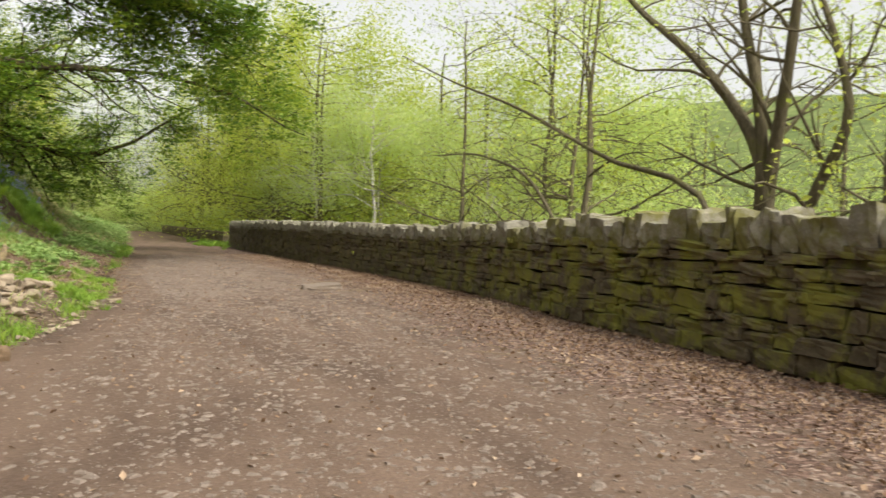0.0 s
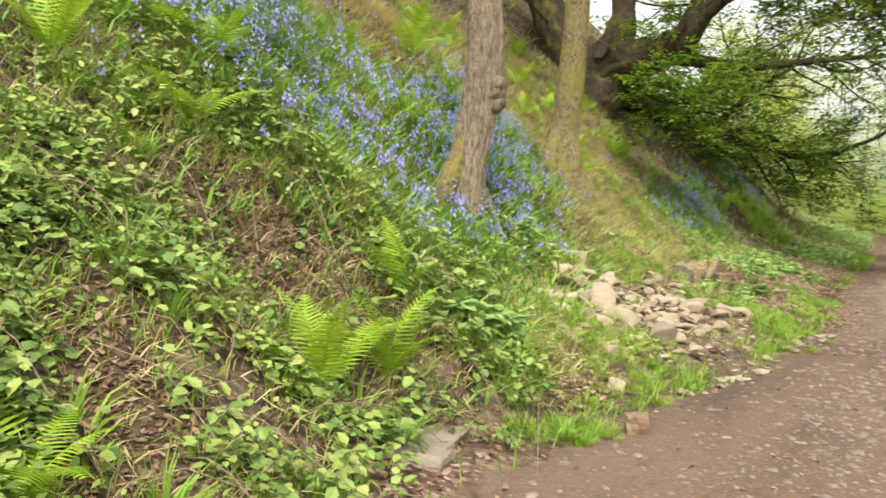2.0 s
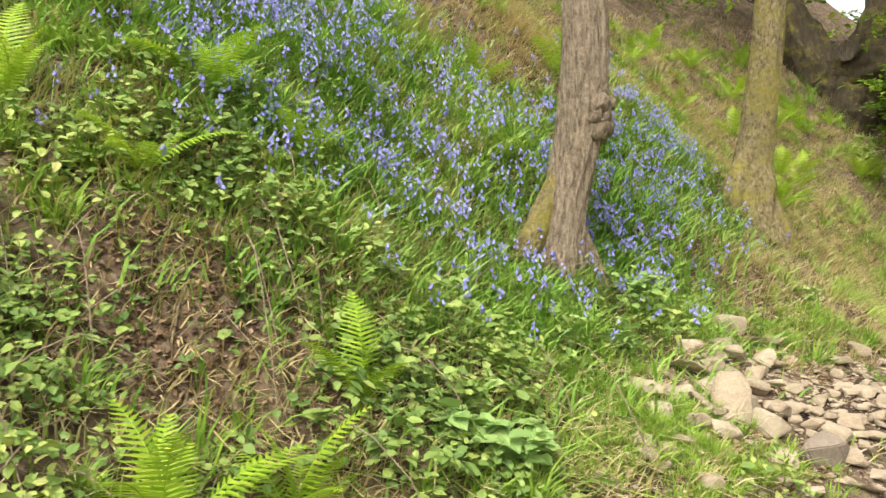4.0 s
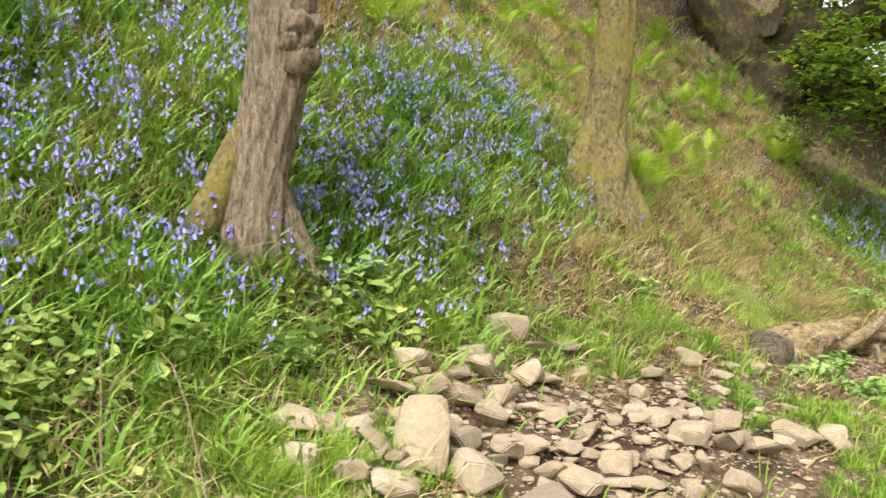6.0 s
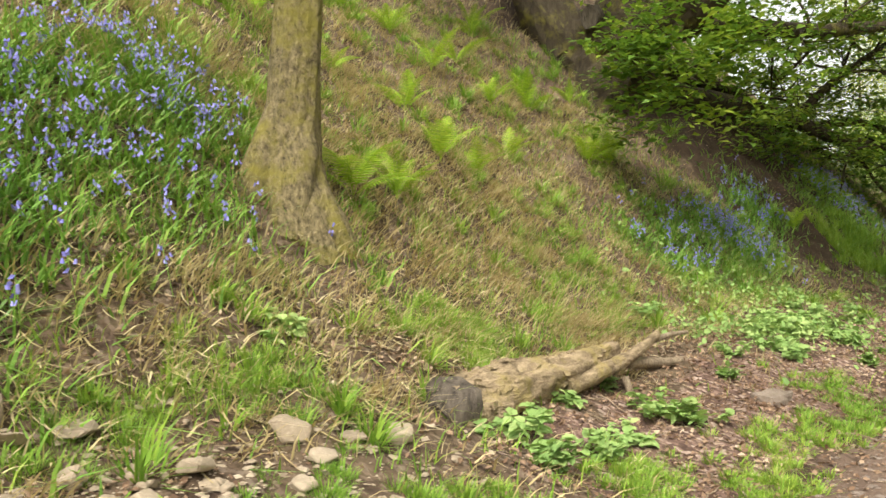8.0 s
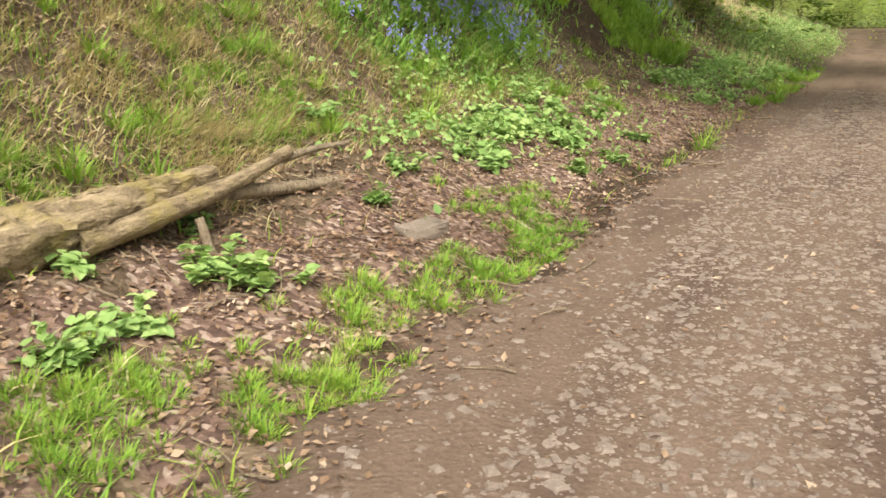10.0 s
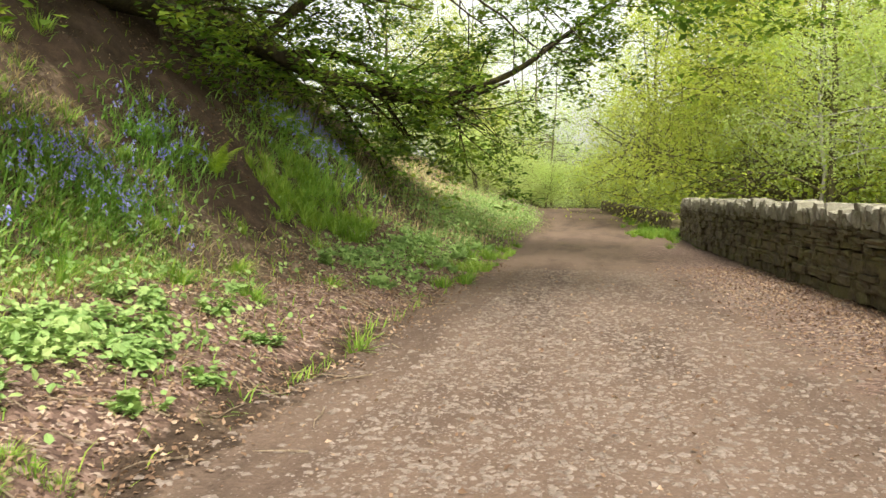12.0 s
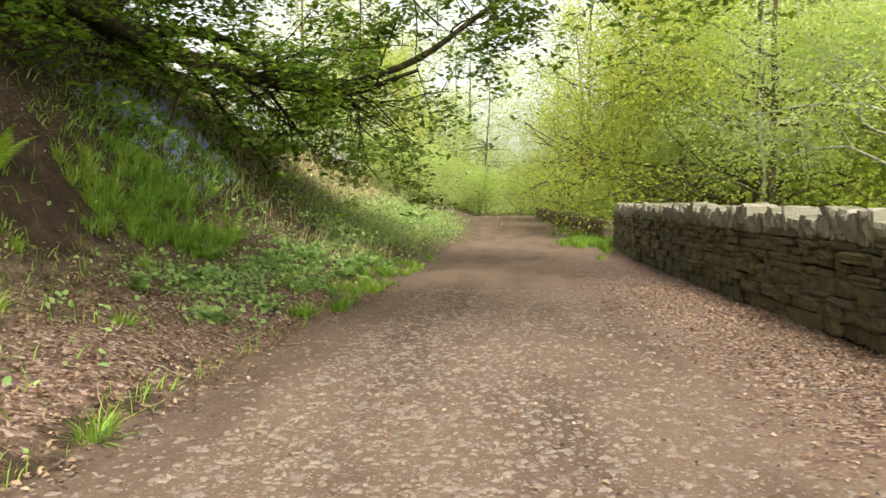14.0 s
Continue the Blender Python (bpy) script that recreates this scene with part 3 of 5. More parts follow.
# ---- the spreading old tree over the lane ----
def old_tree():
    rng = np.random.default_rng(21)
    bz = float(gz(-6.9, 20.7))
    base = np.array([-6.9, 20.7, bz])
    root = tagged(empty("sycamore_tree", pose(*base)), "huge old dark tree sprawling from the bank over the lane", "tree")
    wood, crown, tips, inner = Soup(), Soup(), [], []

    def limb(points, radii, n=22, sides=12):
        pts = curve_through(points, n) - base
        tube(wood, pts, np.interp(np.linspace(0, 1, n), np.linspace(0, 1, len(radii)), radii), sides, True, 0.03, rng, 0.06 if radii[0] > 0.35 else 0.0)
        return pts

    def sprout(pts, count, length, r, start=0.25, droop=0.02, bias=(0, 0, 0), kids=4, depth=2):
        for k in range(count):
            f = rng.uniform(start, 1.0) * (len(pts) - 2)
            i = int(f)
            d = rng.normal(0, 1, 3) * (1, 1, 0.55) + bias + (pts[i + 1] - pts[i]) / np.linalg.norm(pts[i + 1] - pts[i]) * 0.8
            grow(wood, tips, rng, pts[i], d, length * rng.uniform(0.6, 1.2), r * rng.uniform(0.7, 1.1), depth, droop, 6, 0.75, kids)

    limb([(-8.0, 21.1, bz - 0.4), (-7.3, 20.9, 5.45), (-6.6, 20.8, 5.7), (-5.9, 20.8, 5.78), (-5.3, 20.8, 5.85), (-4.8, 20.8, 6.2)], [1.1, 0.85, 0.72, 0.6, 0.48, 0.36], 60, 40)
    limb([(-6.9, 20.95, 5.8), (-6.95, 20.8, 5.1), (-7.0, 20.6, 4.4), (-6.9, 20.3, 3.8)], [0.4, 0.66, 0.6, 0.3], 30, 36)
    limb([(-6.6, 20.8, 5.9), (-6.35, 20.8, 6.8), (-6.3, 20.9, 7.8), (-6.0, 21.0, 9.6)], [0.5, 0.34, 0.26, 0.12], 20, 14)
    top = limb([(-7.5, 20.7, 5.5), (-8.2, 20.4, 6.8), (-8.6, 20.2, 8.2), (-8.6, 19.6, 10.4)], [0.6, 0.5, 0.34, 0.12], 40, 32)
    # High shoots, mostly out of view, added to shade the bank below.
    sprout(top, 20, 4.2, 0.05, 0.3)
    a = limb([(-6.9, 20.9, 5.4), (-6.6, 22.5, 4.95), (-6.0, 24.8, 4.78), (-4.95, 27.4, 4.5), (-4.3, 28.2, 4.12), (-3.5, 29.2, 3.86), (-2.63, 30.3, 3.72), (-1.7, 31.5, 3.7), (-0.25, 32.6, 4.35)], [0.42, 0.32, 0.26, 0.22, 0.19, 0.16, 0.12, 0.08, 0.04], 40)
    b = limb([(-5.0, 20.8, 5.95), (-4.6, 20.8, 6.3), (-4.25, 20.8, 6.95), (-3.95, 20.9, 7.8), (-3.3, 21.2, 9.2)], [0.42, 0.37, 0.3, 0.24, 0.1], 24, 16)
    c = limb([(-6.0, 20.9, 5.9), (-5.4, 22.6, 6.1), (-3.6, 26.0, 6.3), (-1.4, 28.6, 6.8), (1.2, 30.8, 7.2)], [0.25, 0.2, 0.15, 0.1, 0.04], 24)
    d = limb([(-4.95, 27.4, 4.5), (-4.3, 27.6, 5.2), (-3.4, 28.2, 6.0), (-2.2, 29.2, 7.0)], [0.13, 0.1, 0.07, 0.03], 16, 8)
    e = limb([(-1.9, 31.1, 3.72), (0.0, 31.0, 4.35), (1.3, 31.0, 5.25), (2.65, 31.0, 6.1), (4.0, 31.2, 6.6)], [0.09, 0.075, 0.055, 0.04, 0.02], 18, 8)
    o = limb([(1.0, 30.6, 7.1), (3.4, 29.4, 6.5), (4.6, 27.2, 5.5), (5.2, 25.2, 4.75), (5.6, 23.8, 4.35)], [0.07, 0.06, 0.045, 0.03, 0.015], 20, 7)
    sprout(o, 9, 1.9, 0.02, 0.2, 0.02, (0.1, -0.1, 0.0))
    k = limb([(-4.25, 20.8, 6.95), (-2.8, 20.2, 7.3), (-0.6, 20.0, 7.5), (1.4, 20.4, 7.3), (2.8, 21.0, 6.9)], [0.2, 0.14, 0.1, 0.06, 0.025], 22, 8)
    sprout(k, 40, 2.3, 0.035, 0.25, 0.03, (0.2, -0.1, 0.0))
    m = limb([(-5.2, 20.7, 5.7), (-4.8, 19.4, 5.0), (-4.2, 18.2, 4.3), (-3.5, 17.0, 3.9)], [0.12, 0.08, 0.05, 0.02], 18, 8)
    sprout(m[-12:], 8, 1.3, 0.02, 0.2, 0.03, (0.2, -0.2, 0.0))
    g = limb([(-4.5, 20.8, 6.4), (-3.2, 20.0, 7.2), (-1.2, 18.8, 7.9), (1.0, 18.0, 7.9)], [0.17, 0.12, 0.08, 0.03], 20, 8)
    n1 = limb([(-4.2, 28.3, 4.1), (-3.7, 28.8, 3.5), (-3.4, 29.2, 2.9), (-3.1, 29.7, 2.4), (-2.9, 30.2, 1.8)], [0.06, 0.052, 0.04, 0.03, 0.015], 18, 8)
    n2 = limb([(-4.6, 27.9, 4.35), (-3.8, 28.9, 4.5), (-2.9, 30.2, 4.1), (-1.8, 31.6, 3.6), (-0.9, 32.8, 3.1)], [0.12, 0.1, 0.08, 0.06, 0.025], 20, 8)
    # Invented limb n3 fills the sky gap behind and shades the bank.
    n3 = limb([(-6.8, 21.4, 5.3), (-7.0, 24.0, 5.7), (-6.3, 27.5, 5.2), (-5.2, 31.0, 4.0), (-4.2, 34.5, 3.7)], [0.3, 0.22, 0.15, 0.1, 0.04], 24, 9)
    sprout(n2, 7, 1.8, 0.028, 0.3, 0.0, (0.2, 0.2, 0.15))
    sprout(n3, 16, 2.4, 0.035, 0.25, 0.0, (0.1, 0.2, 0.2))
    sprout(a, 18, 2.8, 0.05, 0.25, 0.05, (0.35, 0.1, -0.25))
    sprout(a[-16:], 9, 2.3, 0.035, 0.1, 0.05, (0.1, 0.1, -0.15))
    sprout(b, 18, 3.0, 0.06, 0.4, 0.0)
    sprout(c, 26, 3.0, 0.05, 0.25, 0.02, (0.2, 0.2, 0.1))
    sprout(d, 10, 2.4, 0.04, 0.2, 0.01)
    sprout(e, 9, 1.6, 0.025, 0.35, 0.0)
    sprout(g, 26, 2.4, 0.04, 0.3, 0.03)
    places = np.array(tips)
    pick = np.repeat(places[rng.integers(0, len(places), 9000)] + rng.normal(0, 0.12, (9000, 3)), 9, axis=0)
    scatter_leaves(crown, rng, pick, np.array([0.17, 0.17, 0.04]), 0.15, 0.3)
    part("trunk", wood.mesh("trunk", M_BARK_SHADED, True), root)
    part("crown", crown.mesh("crown", M_LEAF_DARK), root)
    hollow = Soup()
    tube(hollow, np.array([(-6.75, 20.0, 5.98), (-6.72, 20.15, 6.0), (-6.7, 20.5, 6.0)]) - base, [0.24, 0.22, 0.1], 12, True, 0.1, rng)
    part("hollow", hollow.mesh("hollow", M_ROT_AND_SHADE, True), root, "black rotten hollow in the trunk")


old_tree()


# ---- many-stemmed tree and slanting branch behind the wall ----
def stem_tree(name, stems, r0, seed, leaves, label, leaf=M_LEAF_PALE, size=0.11, shift=(0.7, -0.3, 0)):
    rng = np.random.default_rng(seed)
    stems = [np.array(line) + shift for line in stems]
    for line in stems:
        line[0][2] -= 0.45
    x, y = stems[0][0][:2]
    base = np.array([x, y, float(gz(x, y))])
    root = tagged(empty(name, pose(*base)), label, "tree")
    wood, crown, tips = Soup(), Soup(), []
    for line in stems:
        pts = curve_through(np.array(line), 24) - base
        rad = np.linspace(r0, r0 * 0.25, 24) * rng.uniform(0.75, 1.1)
        tube(wood, pts, rad, 10, True, 0.05, rng)
        for k in range(9):
            i = int(rng.uniform(0.35, 0.98) * 22)
            dd = rng.normal(0, 1, 3) * (1, 1, 0.5) + (pts[i + 1] - pts[i]) / np.linalg.norm(pts[i + 1] - pts[i])
            grow(wood, tips, rng, pts[i], dd, rng.uniform(1.0, 2.4), rad[i] * 0.4, 2, 0.0, 6, 0.75, 3)
    tips = np.array(tips)
    scatter_leaves(crown, rng, tips[rng.integers(0, len(tips), leaves)], 0.16, size)
    part("trunk", wood.mesh("trunk", M_BARK_GREY, True), root)
    part("crown", crown.mesh("crown", leaf), root)


zb = float(gz(8.6, 6.0))
stem_tree("hazel_tree", [[(8.6, 6.0, zb - 0.1), (8.55, 6.05, 1.6), (8.5, 6.05, 2.9), (8.45, 6.5, 4.9), (8.3, 6.9, 7.5)],
                         [(8.62, 5.95, zb - 0.1), (8.55, 5.9, 2.2), (8.5, 5.6, 3.6), (8.5, 5.4, 5.0), (8.6, 5.0, 7.5)],
                         [(8.58, 6.1, zb - 0.1), (8.5, 6.2, 2.8), (8.4, 7.5, 4.3), (8.3, 9.2, 5.6), (8.2, 10.5, 6.8)],
                         [(8.7, 5.7, zb - 0.1), (8.6, 5.1, 1.85), (8.6, 4.5, 3.0), (8.7, 4.9, 4.3), (8.8, 5.6, 5.6)]], 0.15, 31, 600, "many-stemmed hazel tree with bare crooked limbs behind the wall")
stem_tree("alder_tree", [[(9.2, 3.2, float(gz(9.2, 3.2)) - 0.1), (9.1, 3.3, 2.0), (9.0, 3.5, 4.0), (9.0, 3.4, 7.5)], [(9.3, 3.1, float(gz(9.3, 3.1)) - 0.1), (9.0, 2.5, 2.4), (9.1, 2.2, 5.5)]], 0.17, 32, 900, "dark leaning alder tree behind the wall")
stem_tree("leaning_tree", [[(7.6, 5.0, float(gz(7.6, 5.0)) - 0.1), (7.5, 5.6, 1.75), (7.5, 8.3, 2.62), (7.5, 11.8, 3.92), (7.5, 16.0, 5.2), (7.4, 20, 6.6)], [(7.7, 9.5, float(gz(7.7, 9.5)) - 0.1), (7.7, 10.5, 1.4), (7.6, 11.4, 2.3), (7.5, 13.5, 3.0), (7.4, 17, 3.3)]], 0.06, 33, 250, "thin bare tree leaning along the wall", shift=(0.4, -0.2, 0))


# ---- dry-stone wall ----
def rock_mesh(name, seed, mat, size=(1, 1, 1), rough=0.16, cuts=2, blocky=0.6):
    """A broken stone: a cube bent toward a ball, with uneven faces; unit size times size."""
    rng = np.random.default_rng(seed)
    bm = bmesh.new()
    bmesh.ops.create_cube(bm, size=1.0)
    if cuts:
        bmesh.ops.subdivide_edges(bm, edges=bm.edges[:], cuts=cuts, use_grid_fill=True)
    off = rng.uniform(0, 50, 3)
    for v in bm.verts:
        c = Vector(v.co)
        ball = c.normalized() * 0.62
        c = c * blocky + ball * (1 - blocky)
        k = noise.noise(Vector((c.x * 2.2 + off[0], c.y * 2.2 + off[1], c.z * 2.2 + off[2])))
        k2 = noise.noise(Vector((c.x * 5 + off[1], c.y * 5 + off[2], c.z * 5 + off[0])))
        c = c * (1 + rough * 1.6 * k + rough * 0.7 * k2)
        v.co = (c.x * size[0], c.y * size[1], c.z * size[2])
    me = bpy.data.meshes.new(name)
    bm.to_mesh(me)
    bm.free()
    me.materials.append(mat)
    return me


def shard_mesh(name, seed, mat):
    """An angular broken stone of about unit size: the hull of points strewn over a box."""
    rng = np.random.default_rng(seed)
    pts = []
    for k in range(22):
        p = rng.uniform(-0.5, 0.5, 3)
        ax = rng.integers(0, 3)
        p[ax] = 0.5 * np.sign(p[ax]) * rng.uniform(0.85, 1.0)
        if abs(p).sum() > 1.12:
            p *= 1.12 / abs(p).sum()
        pts.append(p)
    bm = bmesh.new()
    for p in pts:
        bm.verts.new(p)
    out = bmesh.ops.convex_hull(bm, input=bm.verts[:])
    loose = [v for v in bm.verts if not v.link_faces]
    bmesh.ops.delete(bm, geom=loose, context="VERTS")
    bmesh.ops.dissolve_limit(bm, angle_limit=radians(14), verts=bm.verts[:], edges=bm.edges[:])
    bmesh.ops.bevel(bm, geom=bm.edges[:], offset=0.045, segments=2, affect="EDGES")
    me = bpy.data.meshes.new(name)
    bm.to_mesh(me)
    bm.free()
    me.materials.append(mat)
    return me


def build_wall():
    rng = np.random.default_rng(41)
    y0, y1 = -6.0, 39.6
    root = tagged(empty("dry_stone_wall", pose(6.2, 0, 0)), "mossy dry-stone wall with upright cope stones along the lane", "wall", kind="structure")
    # dark core behind the faces; its colour stands in for shade between stones
    shade_core = Soup()
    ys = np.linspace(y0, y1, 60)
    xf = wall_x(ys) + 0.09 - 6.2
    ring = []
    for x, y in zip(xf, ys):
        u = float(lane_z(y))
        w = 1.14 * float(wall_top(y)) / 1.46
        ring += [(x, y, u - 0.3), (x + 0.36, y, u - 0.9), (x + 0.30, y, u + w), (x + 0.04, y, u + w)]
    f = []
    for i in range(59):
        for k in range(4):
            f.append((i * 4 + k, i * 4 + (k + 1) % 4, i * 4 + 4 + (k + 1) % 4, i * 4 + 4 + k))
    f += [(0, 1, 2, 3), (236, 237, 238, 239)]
    shade_core.add(ring, f)
    part("shade_core", shade_core.mesh("shade_core", M_ROT_AND_SHADE), root)
    shapes = [rock_mesh("wall_stone", 100 + k, M_WALL, (1, 1, 1), 0.11, 3, 0.93) for k in range(9)]
    far_soup = Soup()

    def lay(me, x, y, z, sx, sy, sz, turn, near, name):
        tall = float(wall_top(y)) / 1.46
        z, sz = z * tall + float(lane_z(y)), sz * tall
        if near:
            ob = new(name, me)
            ob.parent = root
            ob.matrix_local = pose(x - 6.2, y, z, rng.normal(0, 2.5), rng.normal(0, 3), turn + rng.normal(0, 2))
            ob.scale = (sx, sy, sz)
        else:
            v = np.array([q.co[:] for q in me.vertices]) * (sx, sy, sz)
            ca, sa = math.cos(radians(turn)), math.sin(radians(turn))
            v = np.stack([v[:, 0] * ca - v[:, 1] * sa, v[:, 0] * sa + v[:, 1] * ca, v[:, 2]], 1) + (x - 6.2, y, z)
            far_soup.add(v, np.array([p.vertices[:] for p in me.polygons]))

    z = 0.02
    count = 0
    while z < 1.16:
        h = rng.uniform(0.08, 0.2)
        y = y0 + rng.uniform(0, 0.2)
        while y < y1:
            ln = 0.16 + 0.46 * rng.random() ** 1.4
            zz = z + h / 2 + rng.normal(0, 0.012)
            yc = y + ln / 2
            x = float(wall_x(yc)) + 0.08 + 0.05 * zz + rng.normal(0, 0.022)
            turn = -math.degrees(math.atan((float(wall_x(yc + 0.3)) - float(wall_x(yc - 0.3))) / 0.6))
            near = 1.0 < yc < 9.5 and count < 290
            count += near
            lay(shapes[rng.integers(0, 9)], x, yc, zz, rng.uniform(0.24, 0.3), ln * 0.99, h * 0.99, turn, near, "stone")
            y += ln + rng.uniform(0.004, 0.014)
        z += h + 0.006
    copes = [rock_mesh("cope_stone", 120 + k, M_COPE, (1, 1, 1), 0.13, 3, 0.82) for k in range(6)]
    y = y0
    n = 0
    while y < y1:
        th = rng.uniform(0.13, 0.34) if y < 10 else rng.uniform(0.10, 0.24)
        hh = rng.uniform(0.23, 0.42) + (0.05 if y < 6 else 0)
        yc = y + th / 2
        near = yc > -1.0
        lay(copes[rng.integers(0, 6)], float(wall_x(yc)) + 0.22, yc, 1.16 + hh / 2 - 0.02, 0.44, th * 1.0, hh, -math.degrees(math.atan((float(wall_x(yc + 0.3)) - float(wall_x(yc - 0.3))) / 0.6)), near, "cope_stone")
        y += th + (rng.uniform(0.0, 0.012) if rng.random() < 0.75 else rng.uniform(0.03, 0.06))
    tagged(part("stonework", far_soup.mesh("stonework", M_WALL), root), "courses of mossy brown stone", kind="stuff")


build_wall()


# ---- low mossy wall further along the lane ----
def far_wall():
    rng = np.random.default_rng(45)
    root = tagged(empty("low_wall", pose(5.0, 42, 0)), "low mossy stone wall further along the lane", "wall", kind="structure")
    shapes = [rock_mesh("stone", 140 + k, M_WALL, (1, 1, 1), 0.12, 1, 0.85) for k in range(4)]
    soup = Soup()
    for row in range(5):
        y = 42.0
        while y < 78:
            ln = rng.uniform(0.3, 0.7)
            me = shapes[rng.integers(0, 4)]
            x = 5.1 - 0.05 * (y - 42) + rng.normal(0, 0.03)
            v = np.array([c.co[:] for c in me.vertices]) * (0.45, ln, 0.18) + (x - 5.0, y - 42, -0.05 + row * 0.16)
            soup.add(v, np.array([f.vertices[:] for f in me.polygons]))
            y += ln
    tagged(part("stonework", soup.mesh("stonework", M_WALL), root), "mossy stone courses", kind="stuff")


far_wall()


# ---- low plants of the bank ----
def blades(soup, rng, x, y, height, width, lean, downhill=0.0, lift=0.0, az=None):
    """Bent grass blades standing at x, y; downhill lays them over toward the lane."""
    n = len(x)
    z = gz(x, y) - 0.01 + lift
    az = rng.uniform(0, 2 * np.pi, n) if az is None else az
    h = height * rng.uniform(0.55, 1.3, n)
    w = width * rng.uniform(0.7, 1.3, n)
    ln = lean * rng.uniform(0.3, 1.4, n) * h
    dx, dy = np.cos(az) * ln + downhill * h, np.sin(az) * ln
    dz = np.sqrt(np.clip(h * h - 0.7 * (dx * dx + dy * dy), (0.15 * h) ** 2, None)) - downhill * 0.45 * h
    px, py = -np.sin(az + 0.6) * w / 2, np.cos(az + 0.6) * w / 2
    o = np.stack([x, y, z], 1)
    side = np.stack([px, py, np.zeros(n)], 1)
    mid = o + np.stack([dx * 0.35, dy * 0.35, dz * 0.6], 1)
    tip = o + np.stack([dx, dy, dz], 1)
    v = np.stack([o - side, o + side, mid + side * 0.8, mid - side * 0.8, tip], 1)
    a = np.arange(n)[:, None] * 5
    soup.add(v.reshape(-1, 3), a + np.array([0, 1, 2, 3]))
    soup.f.append(a + np.array([3, 2, 4]) + soup.count - n * 5)


def pick(rng, n, x0, x1, y0, y1, weight):
    """n places in a rectangle, by a weight of 0 to 1 at each."""
    xs, ys, have = [], [], 0
    for turn in range(60):
        x, y = rng.uniform(x0, x1, 4 * n), rng.uniform(y0, y1, 4 * n)
        k = rng.uniform(0, 1, 4 * n) < weight(x, y)
        xs.append(x[k])
        ys.append(y[k])
        have += int(k.sum())
        if have >= n:
            break
    return np.concatenate(xs)[:n], np.concatenate(ys)[:n]


def patchy(x, y, scale, seed):
    return 0.5 + 0.5 * np.sin(x * scale + seed + 1.7 * np.sin(y * scale * 0.7 + seed)) * np.sin(y * scale * 0.9 + 2.1 * seed + 1.3 * np.sin(x * scale * 0.8))


def blob(x, y, cx, cy, rx, ry):
    return np.exp(-((x - cx) ** 2 / rx**2 + (y - cy) ** 2 / ry**2))


def bells_here(x, y):
    """Where bluebells grow thickly, 0 to 1."""
    b = 1.0 * blob(x, y, -5.3, 4.6, 1.7, 1.6) + 0.8 * blob(x, y, -7.2, 3.4, 1.8, 1.6) + 0.8 * blob(x, y, -3.6, 6.5, 0.6, 0.75) + 0.5 * blob(x, y, -4.6, 8.0, 0.9, 1.3) + 0.45 * blob(x, y, -5.1, 9.5, 0.7, 0.7)
    b += 0.3 * blob(x, y, -3.3, 4.8, 0.5, 0.6) + 0.55 * blob(x, y, -4.2, 18.2, 0.5, 1.2) + 0.8 * blob(x, y, -3.8, 19.8, 0.5, 0.9) + 0.5 * blob(x, y, -4.25, 22.0, 0.5, 0.8) + 0.5 * blob(x, y, -3.9, 27.5, 0.8, 2.0)
    return np.clip(b * (0.35 + 0.9 * patchy(x, y, 2.6, 0.4)), 0, 1)


def bare_here(x, y):
    """Trodden, stony or leaf-covered ground with little grass."""
    s = edge(y) - x
    heap = blob(x, y, -2.05, 6.2, 0.7, 1.15) + blob(x, y, -1.75, 7.7, 0.75, 1.2)
    shelf = smoothstep(0, 0.3, s) * smoothstep(2.6, 1.8, s) * smoothstep(9.0, 10.5, y) * smoothstep(34, 28, y)
    shaded_soil = smoothstep(2.4, 3.1, s) * smoothstep(10, 8, s) * smoothstep(20.5, 22.5, y + 0.3 * (s - 3)) * smoothstep(31, 29, y)
    verge = smoothstep(-0.1, 0.1, s) * smoothstep(0.8, 0.4, s) * smoothstep(3.0, 2.2, y)
    return np.clip(1.1 * heap + 0.95 * shelf + 0.96 * shaded_soil + 0.9 * verge, 0, 1)


def stuff(name, soup, mat, label, category, smooth=False):
    return tagged(new(name, soup.mesh(name, mat, smooth)), label, category, kind="stuff")


